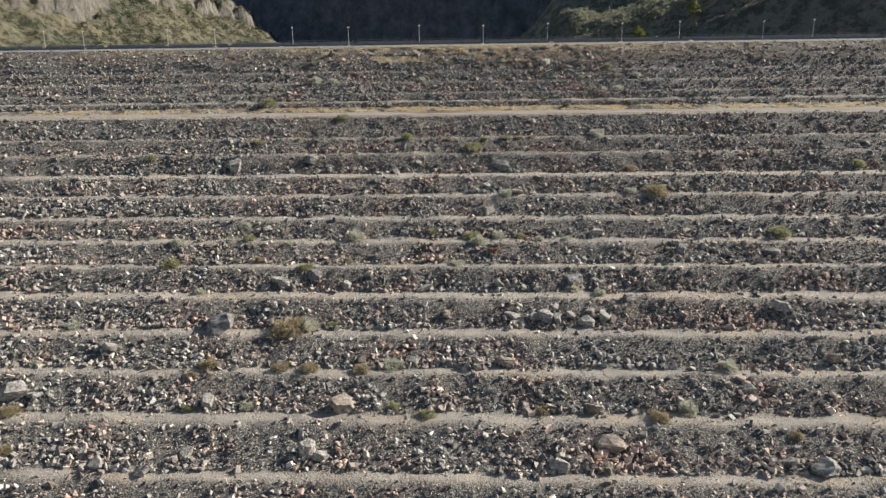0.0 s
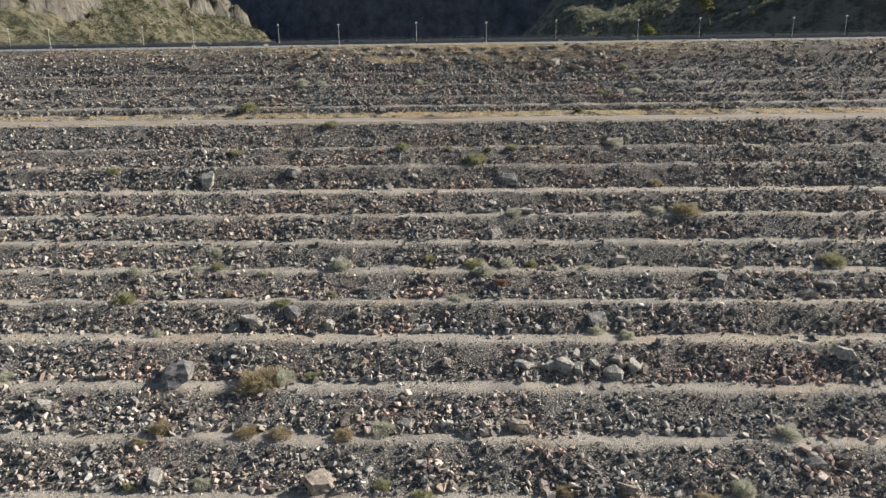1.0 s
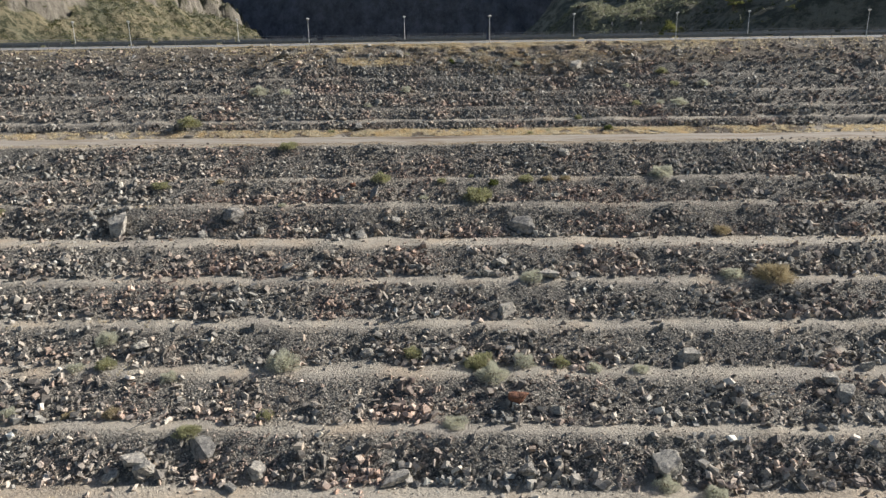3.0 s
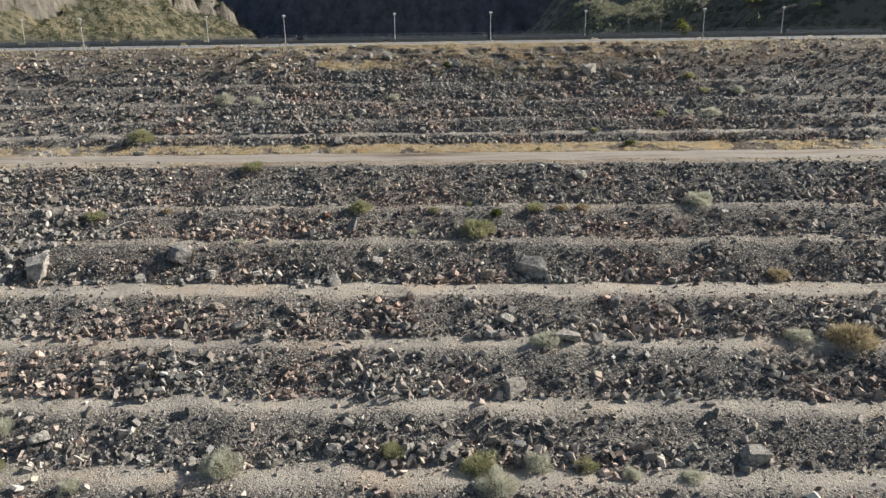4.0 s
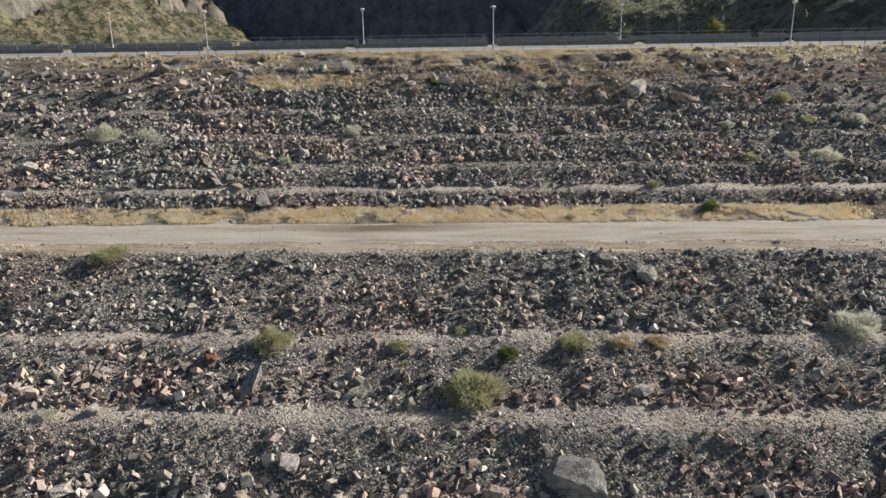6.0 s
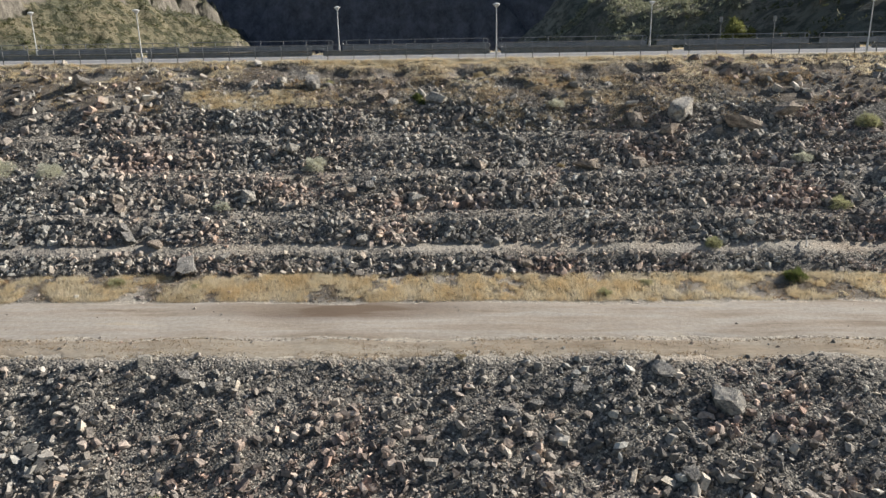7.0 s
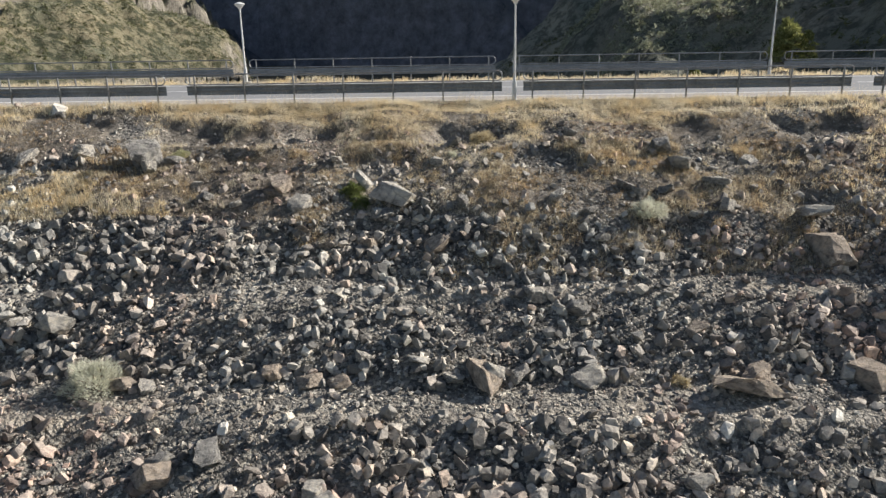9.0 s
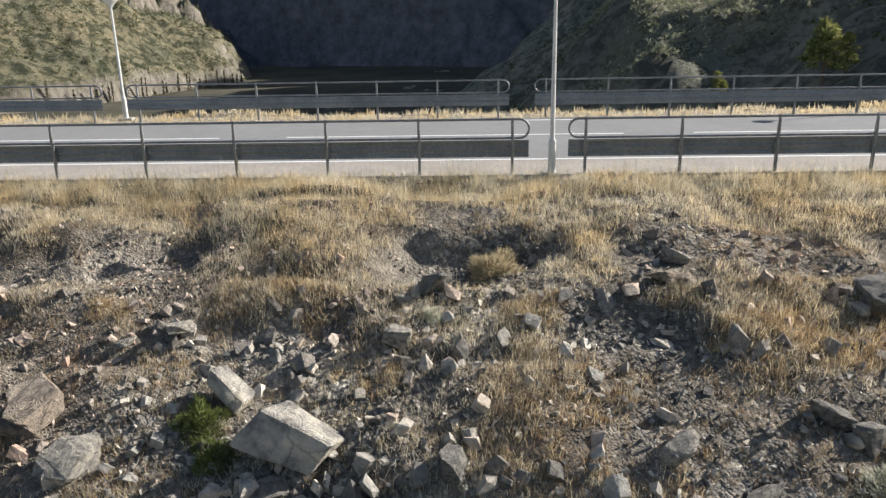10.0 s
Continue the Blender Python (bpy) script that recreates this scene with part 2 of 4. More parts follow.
M_HILL_SUN = hill_material("dry_hillside", (0.245, 0.228, 0.165), (0.065, 0.072, 0.048), (0.35, 0.315, 0.26), 0.7)
# blue haze of distance is mixed into the far mountain's grass, scrub and rock
M_HILL_HAZE = hill_material("hazy_mountainside", (0.17, 0.175, 0.205), (0.075, 0.085, 0.11), (0.26, 0.255, 0.28), 0.22, 0.9)
M_HILL_RIGHT = hill_material("scrub_mountainside", (0.42, 0.40, 0.34), (0.17, 0.172, 0.145), (0.42, 0.39, 0.33))
M_GROUND = mottled("valley_ground", (0.05, 0.05, 0.036), (0.12, 0.11, 0.078), 0.02, 0.95, 0, 0.4, 0.3)


# ---- mesh helpers ----
def mesh_from(name, verts, faces, mat, smooth=False):
    """A mesh from numpy arrays: n x 3 places, m x k corner numbers."""
    me = bpy.data.meshes.new(name)
    verts, faces = np.asarray(verts, np.float32), np.asarray(faces, np.int32)
    k = faces.shape[1]
    me.vertices.add(len(verts))
    me.vertices.foreach_set("co", verts.ravel())
    me.loops.add(faces.size)
    me.loops.foreach_set("vertex_index", faces.ravel())
    me.polygons.add(len(faces))
    me.polygons.foreach_set("loop_start", np.arange(len(faces), dtype=np.int32) * k)
    me.polygons.foreach_set("use_smooth", np.full(len(faces), smooth))
    me.materials.append(mat)
    me.update(calc_edges=True)
    return me


def part(name, bm, mat, parent, label=""):
    me = bpy.data.meshes.new(name)
    bm.to_mesh(me)
    bm.free()
    me.materials.append(mat)
    ob = new(name, me)
    ob.parent = parent
    return tagged(ob, label)


def thing(name, label, category, group="", place=None):
    ob = new(name)
    ob.empty_display_size = 0.2
    if place is not None:
        ob.matrix_basis = place
    return tagged(ob, label, category, group)


def box(bm, x0, x1, y0, y1, z0, z1, bevel=0.0):
    r = bmesh.ops.create_cube(bm, size=1, matrix=Matrix.LocRotScale(((x0 + x1) / 2, (y0 + y1) / 2, (z0 + z1) / 2), None, (x1 - x0, y1 - y0, z1 - z0)))
    if bevel:
        edges = list({e for v in r["verts"] for e in v.link_edges})
        bmesh.ops.bevel(bm, geom=edges, offset=bevel, segments=1, affect="EDGES")
    return bm


def tube(bm, points, radius, sides=8, closed=False):
    """A tube along points; radius a number or one for each point."""
    n = len(points)
    pts = [Vector(p) for p in points]
    rings = []
    for i, p in enumerate(pts):
        a = pts[(i - 1) % n] if closed or i else pts[0]
        c = pts[(i + 1) % n] if closed or i < n - 1 else pts[-1]
        way = (c - a).normalized()
        side = way.orthogonal() if abs(way.y) > 0.9 else way.cross(Vector((0, 1, 0)))
        side.normalize()
        up = way.cross(side)
        r = radius[i] if isinstance(radius, (list, tuple)) else radius
        rings.append([bm.verts.new(p + r * (math.cos(2 * math.pi * k / sides) * side + math.sin(2 * math.pi * k / sides) * up)) for k in range(sides)])
    for i in range(n if closed else n - 1):
        a, c = rings[i], rings[(i + 1) % n]
        for k in range(sides):
            bm.faces.new((a[k], a[(k + 1) % sides], c[(k + 1) % sides], c[k]))
    if not closed:
        bm.faces.new(rings[0][::-1])
        bm.faces.new(rings[-1])
    return bm


def waves(seed, count, low, high):
    """A smooth random function of x, roughly -1 to 1."""
    g = np.random.default_rng(seed)
    f, p, a = g.uniform(2 * math.pi / high, 2 * math.pi / low, count), g.uniform(0, 6.28, count), g.uniform(0.5, 1, count)
    a /= np.sqrt((a ** 2).sum() / 2) * 1.5
    return lambda x: (a * np.sin(np.multiply.outer(x, f) + p)).sum(-1)


def rough(x, y, scale, seed, octaves=4, gain=0.55):
    """Fractal value noise on arrays."""
    g = np.random.default_rng(seed)
    total, amp = np.zeros(np.broadcast(x, y).shape), 1.0
    for o in range(octaves):
        table = g.uniform(-1, 1, (256, 256))
        u, v = np.broadcast_arrays(x / scale + 37.3 * o, y / scale + 11.7 * o)
        i, j = np.floor(u).astype(int), np.floor(v).astype(int)
        fu, fv = u - i, v - j
        fu, fv = fu * fu * (3 - 2 * fu), fv * fv * (3 - 2 * fv)
        i0, i1, j0, j1 = i & 255, (i + 1) & 255, j & 255, (j + 1) & 255
        total += amp * ((table[i0, j0] * (1 - fu) + table[i1, j0] * fu) * (1 - fv) + (table[i0, j1] * (1 - fu) + table[i1, j1] * fu) * fv)
        amp, scale = amp * gain, scale / 2
    return total


# ---- the embankment: a stepped rockfill slope under a road on its crest ----
# y, z, and what lies from here down to the next corner: r rubble, t ledge, g grassy ledge, k track, c crest, s grassy top
PROFILE = [
    (75.0, -52.0, "r"), (11.6, -0.6, "s"), (10.4, -0.06, "c"), (-0.5, -0.06, "s"), (-1.3, -0.25, "s"), (-4.2, -1.05, "m"),
    (-5.6, -1.65, "m"), (-8.0, -2.65, "r"), (-10.0, -3.95, "t"), (-10.67, -4.16, "r"), (-13.24, -5.67, "t"), (-14.68, -5.9, "r"),
    (-17.44, -7.26, "t"), (-18.49, -7.48, "r"), (-20.36, -8.43, "t"), (-21.18, -8.72, "r"), (-22.54, -9.45, "g"), (-25.09, -9.94, "k"),
    (-29.66, -9.93, "t"), (-31.71, -9.88, "r"), (-37.71, -12.31, "t"), (-38.95, -12.44, "r"), (-42.88, -13.89, "t"), (-44.19, -14.09, "r"),
    (-47.9, -16.17, "t"), (-51.21, -16.05, "r"), (-55.68, -17.42, "t"), (-57.03, -17.68, "r"), (-61.07, -19.19, "t"), (-62.66, -19.43, "r"),
    (-66.33, -20.78, "t"), (-68.25, -20.92, "r"), (-72.6, -22.15, "t"), (-74.0, -22.2, "r"), (-77.33, -23.94, "t"), (-79.84, -23.9, "r"),
    (-84.28, -25.59, "t"), (-86.14, -25.68, "r"), (-90.67, -27.11, "t"), (-92.15, -27.19, "r"), (-96.4, -28.83, "t"), (-98.37, -28.96, "r"),
    (-103.56, -30.5, "t"), (-105.0, -30.61, "r"), (-109.96, -32.4, "t"), (-111.76, -32.47, "r"), (-116.96, -34.3, "t"), (-119.46, -34.4, "r"),
    (-124.46, -36.8, "t"), (-130.0, -38.3, "r"),
]
CORNERS = len(PROFILE)
wander_y = [waves(100 + i, 9, 5, 40) for i in range(CORNERS)]
wander_z = [waves(300 + i, 7, 6, 50) for i in range(CORNERS)]


def corner(i, x):
    """Where the profile's corner i lies at x."""
    y, z, kind = PROFILE[i]
    still = i < 4 or y < -120
    loose = 0.0 if still else 0.32 if y < -33 else 0.22
    if kind in "gk" or PROFILE[i - 1][2] in "gk":
        loose *= 0.5
    return y + loose * wander_y[i](x), z + 0.28 * loose * wander_z[i](x)


def on_slope(i, u, x):
    """The place a share u down the stretch below corner i, at x."""
    (y0, z0), (y1, z1) = corner(i, x), corner(i + 1, x)
    y, z = y0 + u * (y1 - y0), z0 + u * (z1 - z0)
    return y, z + lumps(i, x, y) * np.minimum(1, 6 * np.minimum(u, 1 - u))


# bare earth scarps below the grassy lip: x, half width, y of the upper edge, drop
SCARPS = [(-17.8, 1.8, -1.7, 0.45), (-10.4, 1.6, -1.7, 0.4), (-7.2, 1.6, -2.1, 0.5), (-4.9, 0.9, -2.9, 0.4), (-2.9, 1.3, -2.3, 0.35), (3.1, 2.0, -2.35, 0.6),
          (6.4, 0.9, -2.6, 0.35), (11.0, 0.9, -2.2, 0.35), (15.7, 1.8, -2.1, 0.5), (21.5, 1.5, -2.6, 0.45), (-25.0, 2.0, -2.2, 0.4), (28.5, 2.2, -2.3, 0.4),
          (0.2, 1.6, -4.7, 0.3), (5.6, 1.4, -4.5, 0.3), (-13.5, 2.0, -4.2, 0.35), (12.4, 1.6, -4.4, 0.3)]


def scarp(x, y):
    """How far the ground has slipped below the even slope."""
    total = 0 * x
    for cx, half, top, drop in SCARPS:
        along = np.clip(1.15 - ((x - cx) / half) ** 2 + 0.3 * rough(x, y, 0.9, 44, 3), 0, 1)
        below = top + 0.25 * rough(x, 0 * x, 1.1, 43, 3) - y
        total = np.maximum(total, 0.8 * drop * along * np.clip(below / 0.35, 0, 1) * np.clip(1.5 - below / 1.6, 0, 1))
    return total


def lumps(i, x, y):
    kind = PROFILE[i][2]
    size = {"r": 0.22, "t": 0.06, "g": 0.08, "k": 0.04, "c": 0.0, "s": 0.2, "m": 0.22}[kind]
    if kind in "sm" and i > 2:
        return 0.17 * rough(x, y, 2.2, 5, 5, 0.62) - scarp(x, y) + 0.05
    return size * rough(x, y, 2.2, 5, 4, 0.6) if size and i > 0 else 0 * x


def ground_at(x, y):
    """The slope's height at one place."""
    xs = np.array([float(x)])
    for i in range(CORNERS - 1):
        y0, y1 = corner(i, xs)[0][0], corner(i + 1, xs)[0][0]
        if y1 <= y <= y0:
            return float(on_slope(i, np.array([(y - y0) / (y1 - y0)]), xs)[1][0])
    return PROFILE[-1][1]


def build_embankment():
    xs = np.concatenate([np.arange(-300, -100, 4.0), np.arange(-100, -30, 1.2), np.arange(-30, -14, 0.6), np.arange(-14, 20, 0.3), np.arange(20, 35, 0.6), np.arange(35, 105, 1.2), np.arange(105, 301, 4.0)])
    rows, ledge, soil = [], [], []
    for i in range(CORNERS - 1):
        y_top, kind = PROFILE[i][0], PROFILE[i][2]
        run = abs(PROFILE[i][0] - PROFILE[i + 1][0])
        count = 6 if i in (0, 2) else max(3, int(run / (0.15 if PROFILE[i][0] > -6 else 0.3 if PROFILE[i][0] > -35 else 0.6)))
        for k in range(count):
            u = np.full(len(xs), k / count)
            y, z = on_slope(i, u, xs)
            rows.append(np.stack([xs, y, z], -1))
            level = 0.2 if kind == "t" and y_top > -20 else 0.6 if kind == "t" and -46 < y_top < -36 else {"r": 0.0, "t": 1.0, "g": 0.75, "k": 1.0, "c": 0.8, "s": 0.2, "m": 0.08}[kind]
            before = {"r": 0.0, "t": 1.0, "g": 0.75, "k": 1.0, "c": 0.8, "s": 0.2, "m": 0.08}[PROFILE[i - 1][2]]
            earthy = {"s": 0.85, "m": 0.75, "g": 0.5}[kind] if kind in "smg" else 0.0
            soil.append(np.clip(earthy + (0.9 * rough(xs, y, 3.0, 13, 5) if earthy else 0 * xs), 0, 1))
            share = level if k else (level + before) / 2
            ledge.append(np.clip(share + 0.35 * rough(xs, y, 1.5, 9, 3) * (0.3 if kind == "r" else 1), 0, 1))
    y, z = corner(CORNERS - 1, xs)
    rows.append(np.stack([xs, y, z], -1))
    ledge.append(np.ones(len(xs)))
    soil.append(np.zeros(len(xs)))
    n, w = len(rows), len(xs)
    idx = np.arange(n * w).reshape(n, w)
    faces = np.stack([idx[:-1, :-1], idx[1:, :-1], idx[1:, 1:], idx[:-1, 1:]], -1).reshape(-1, 4)
    me = mesh_from("embankment", np.concatenate(rows), faces, M_EARTH, True)
    me.attributes.new("ledge", "FLOAT", "POINT").data.foreach_set("value", np.concatenate(ledge).astype(np.float32))
    me.attributes.new("soil", "FLOAT", "POINT").data.foreach_set("value", np.concatenate(soil).astype(np.float32))
    ob = new("embankment", me)
    return tagged(ob, "stepped rockfill dam slope of grey and tan stones with dusty level ledges", "dam", kind="structure")


embankment = build_embankment()


def strip(name, y0, y1, z_lift, mat, step=1.0, half=300.0, corner_pair=None):
    """A long flat band along the dam that follows the slope."""
    xs = np.concatenate([np.arange(-half, -80, 5.0), np.arange(-80, 80, step), np.arange(80, half + 1, 5.0)])
    count = 10
    rows = []
    for k in range(count + 1):
        u = np.full(len(xs), k / count)
        if corner_pair is None:
            rows.append(np.stack([xs, y0 + u * (y1 - y0), np.full(len(xs), z_lift)], -1))
        else:
            verge = corner_pair > TRACK
            if verge:
                # a ragged lower edge, the whole band drawn in with it
                u = u * (0.97 - 0.3 * np.abs(rough(xs, 0 * xs, 1.3, 47, 4, 0.7)))
            y, z = on_slope(corner_pair, u if verge else 0.02 + 0.96 * u, xs)
            edge = np.where((k == 0) | (k == count), 0.35 * rough(xs, 0 * xs + 3 * k, 1.8, 40 + k, 4), 0) * (0 if verge else 1)
            rows.append(np.stack([xs, y + edge, z + (z_lift if 0 < k < count else -0.02)], -1))
    w = len(xs)
    idx = np.arange((count + 1) * w).reshape(count + 1, w)
    faces = np.stack([idx[:-1, :-1], idx[1:, :-1], idx[1:, 1:], idx[:-1, 1:]], -1).reshape(-1, 4)
    return new(name, mesh_from(name, np.concatenate(rows), faces, mat, True))


TRACK = next(i for i, p in enumerate(PROFILE) if p[2] == "k")
tagged(strip("dirt_track", 0, 0, 0.03, M_TRACK, 0.5, 300, TRACK), "pale beaten dirt track along the wide bench", "track", kind="structure")

tagged(strip("track_verge", 0, 0, 0.025, M_VERGE, 0.25, 300, TRACK + 1), "dusty verge with sparse dry grass below the dirt track", "verge", kind="structure")

# ---- ground to the horizon, and the mountains ----
def grid_mesh(name, xs, ys, height, mat, bare=None):
    gx, gy = np.meshgrid(xs, ys)
    gz = height(gx, gy)
    idx = np.arange(gx.size).reshape(gx.shape)
    faces = np.stack([idx[:-1, :-1], idx[:-1, 1:], idx[1:, 1:], idx[1:, :-1]], -1).reshape(-1, 4)
    me = mesh_from(name, np.stack([gx, gy, gz], -1).reshape(-1, 3), faces, mat, True)
    if bare is not None:
        me.attributes.new("ledge", "FLOAT", "POINT").data.foreach_set("value", bare(gx, gy, gz).astype(np.float32).ravel())
    return new(name, me)


def valley(x, y):
    low = np.where(y > 30, -56.0, -39.5)
    return low + 0.6 * rough(x, y, 60, 21, 3)


edge = np.array([-4800, -2400, -1200, -600, -400, -300])
mid = np.arange(-240, 241, 30.0)
ground = grid_mesh("ground", np.concatenate([edge, mid, -edge[::-1]]), np.concatenate([edge, mid, -edge[::-1]]), valley, M_GROUND)
tagged(ground, "dusty pale valley floor round the dam", "ground", kind="structure")


def signed(x, y, ax, ay, bx, by):
    """Distance to the left of the line a to b."""
    dx, dy = bx - ax, by - ay
    s = math.hypot(dx, dy)
    return ((x - ax) * -dy + (y - ay) * dx) / s


def left_hill(x, y):
    front = signed(x, y, -293, 459, -195, 655) + 8 * rough(x, y, 70, 31, 5, 0.55)
    end = signed(x, y, -195, 655, -255, 850) + 9 + 9 * rough(x, y, 46, 34, 5, 0.6)
    z = np.minimum(np.where(front < 5, 3.4 * front, 17 + 0.7 * (front - 5)), np.where(end < 22, 1.75 * end, 38.5 + 0.4 * (end - 22)))
    c = np.clip(np.minimum(front - 100, end - 58) + 30 * rough(x, y, 42, 37, 5, 0.65) - 6, 0, 9)
    return -58 + np.maximum(z, -8) + 2.2 * c + 3.6 * rough(x, y, 26, 33, 6, 0.68) + 0.7 * c * rough(x, y, 12, 38, 5, 0.75)


def steep(x, y, z, start=1.25):
    gy, gx = np.gradient(z)
    dx, dy = np.gradient(x, axis=1), np.gradient(y, axis=0)
    return np.clip((np.hypot(gx / dx, gy / dy) - start) * 1.6, 0, 1)


hill = grid_mesh("mountain_west", np.arange(-640, -120, 3.0), np.arange(150, 960, 3.2), left_hill, M_HILL_SUN, lambda x, y, z: np.maximum(steep(x, y, z, 1.75), 0.85 * np.clip((-45 + 3 * rough(x, y, 20, 39, 3) - z) / 3, 0, 1)))
tagged(hill, "sunlit dry hillside with olive scrub and pale rock cliffs", "mountain", kind="structure")


def far_mountain(x, y):
    z = -95 + 2.4 * (y - 830) + 0.3 * (x + 100) + 95 * (1 - np.abs(rough(x + 1.3 * y, y - 0.3 * x, 210, 51, 6, 0.58))) + 0.05 * x
    # unseen hump added to throw shade on the valley floor
    z = np.maximum(z, -75) + 280 * np.exp(-((x - 235) / 60) ** 2 - ((y - 785) / 45) ** 2)
    # crest lifted towards the east for the same shade
    return np.minimum(z, 215 + 0.45 * np.clip(x - 250, 0, 300) + 25 * rough(x, y, 200, 53, 4))


far = grid_mesh("mountain_north", np.arange(-1300, 1300, 14.0), np.arange(640, 1230, 7.0), far_mountain, M_HILL_HAZE, steep)
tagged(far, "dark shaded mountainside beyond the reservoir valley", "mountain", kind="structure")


def right_hill(x, y):
    d = np.minimum(signed(x, y, 0, 300, 22, 60), signed(x, y, 150, 900, 0, 300)) + 6 * rough(x, y, 55, 61, 5, 0.55)
    # a blunt spur whose gentle flank catches the sun
    spur = 14 - 0.22 * np.maximum(0, 82 - x) - 1.1 * np.maximum(0, x - 82) - 0.9 * np.maximum(0, 44 - x) - 0.27 * np.maximum(0, 192 - y) - 0.2 * np.maximum(0, y - 192) + 4 * rough(x, y, 26, 67, 5, 0.6)
    cap = 17 + 0.42 * np.clip(x - 105, 0, 90) + 5 * rough(x, y, 60, 65, 6, 0.62)
    # high rear ridge, unseen, added to keep sun off the valley floor
    back = np.clip((y - 340) / 90, 0, 1)
    cap = cap + back * np.clip(0.5 * (x - 150) + 95, 0, 300)
    d = d * (1 + 2.2 * back)
    toe = 0.7 * np.maximum(0, 72 - y)
    return np.maximum(np.maximum(np.minimum(-31 + 0.56 * d, cap), spur) - toe, -58) + 2.2 * rough(x, y, 24, 63, 6, 0.68)


right = grid_mesh("mountain_east", np.concatenate([np.arange(-120, 260, 3.0), np.arange(260, 700, 14.0)]), np.concatenate([np.arange(30, 380, 3.0), np.arange(380, 760, 14.0)]), right_hill, M_HILL_RIGHT, steep)
tagged(right, "shaded scrub-covered mountainside with a sunlit grassy spur", "mountain", kind="structure")

# ---- the crest road ----
bm = bmesh.new()
box(bm, -300, 300, 0.55, 8.75, -0.2, 0.0, 0.02)
road = part("road", bm, M_ASPHALT, None)
tagged(road, "grey worn asphalt road along the dam's crest", "road", kind="structure")


def line_band(name, pieces, y, width, label):
    bm = bmesh.new()
    for a, b in pieces:
        box(bm, a, b, y - width / 2, y + width / 2, -0.01, 0.004)
    return tagged(part(name, bm, M_PAINT, None), label, "road marking", kind="structure")


line_band("edge_line_south", [(-300, 300)], 1.67, 0.13, "white painted edge line on the asphalt")
line_band("edge_line_north", [(-300, 300)], 8.25, 0.13, "white painted edge line on the asphalt")
line_band("centre_line", [(-2.05 + 11.5 * k, 7.5 + 11.5 * k) for k in range(-25, 26)], 5.35, 0.12, "dashed white centre line on the asphalt")

bm = bmesh.new()
box(bm, -300, 300, -0.12, 1.55, -0.2, 0.006, 0.004)
tagged(part("road_shoulder", bm, M_SHOULDER, None), "pale dusty shoulder between the edge line and the guard rail", "shoulder", kind="structure")

# ---- guard rails with hand rails, in lengths between the lamps ----
BAY, GAP_AT = 13.55, 4.9
W_SHAPE = [(0.0, 0.0), (0.0, 0.05), (0.02, 0.095), (0.02, 0.15), (0.0, 0.19), (0.0, 0.22), (0.02, 0.26), (0.02, 0.315), (0.0, 0.36), (0.0, 0.41)]


def build_rail():
    """One length; x along, the road towards +y."""
    rail = thing("guard_rail", "weathered grey steel guard rail with a tubular hand rail above it", "guard rail", "guard rails along the crest road")
    a, b = 0.42, BAY - 0.42
    bm = bmesh.new()
    front = [[bm.verts.new((x, 0.06 + y, 0.36 + z * 0.9)) for y, z in W_SHAPE] for x in (a, b)]
    back = [[bm.verts.new((x, 0.052 + y, 0.36 + z * 0.9)) for y, z in W_SHAPE] for x in (a, b)]
    n = len(W_SHAPE)
    for k in range(n - 1):
        bm.faces.new((front[0][k], front[0][k + 1], front[1][k + 1], front[1][k]))
        bm.faces.new((back[1][k], back[1][k + 1], back[0][k + 1], back[0][k]))
    for k in (0, n - 1):
        bm.faces.new((front[0][k], front[1][k], back[1][k], back[0][k]))
    for e in (0, 1):
        for k in range(n - 1):
            bm.faces.new((front[e][k], back[e][k], back[e][k + 1], front[e][k + 1]))
    bmesh.ops.recalc_face_normals(bm, faces=bm.faces)
    part("beam", bm, M_BEAM, rail, "dark grey corrugated beam")
    bm = bmesh.new()
    loop, r, zc, zt = [], 0.2, 0.98, 0.2
    for k in range(9):
        w = math.pi / 2 - math.pi * k / 8
        loop.append((b - r + r * math.cos(w), 0, zc + zt * math.sin(w)))
    for k in range(9):
        w = -math.pi / 2 - math.pi * k / 8
        loop.append((a + r + r * math.cos(w), 0, zc + zt * math.sin(w)))
    tube(bm, loop, 0.026, 8, True)
    part("hand_rail", bm, M_STEEL, rail, "tubular hand rail with rounded ends")
    post_mesh = None
    for k in range(7):
        x = 0.775 + 2.0 * k
        if post_mesh is None:
            bm = bmesh.new()
            box(bm, -0.03, 0.03, -0.035, 0.035, -0.15, 1.0, 0.008)
            tube(bm, [(0, 0, 0.98), (0, 0.0, 1.08), (0, 0.012, 1.16), (0, 0.02, 1.22)], [0.034, 0.033, 0.03, 0.024], 8)
            post = part("post", bm, M_STEEL, rail)
            bm = bmesh.new()
            box(bm, -0.05, 0.05, 0.0, 0.056, 0.44, 0.64, 0.006)
            spacer = part("spacer", bm, M_STEEL, post)
            post_mesh = post.data
        else:
            post = new("post", post_mesh)
            post.parent = rail
            spacer_copy = new("spacer", spacer.data)
            spacer_copy.parent = post
        post.location.x = x
    return rail


def spread(x):
    """The bays grow a little longer away from the middle."""
    return x + 0.021 * max(0, x - 10) + 0.008 * min(0, x + 10)


rail = build_rail()
first = True
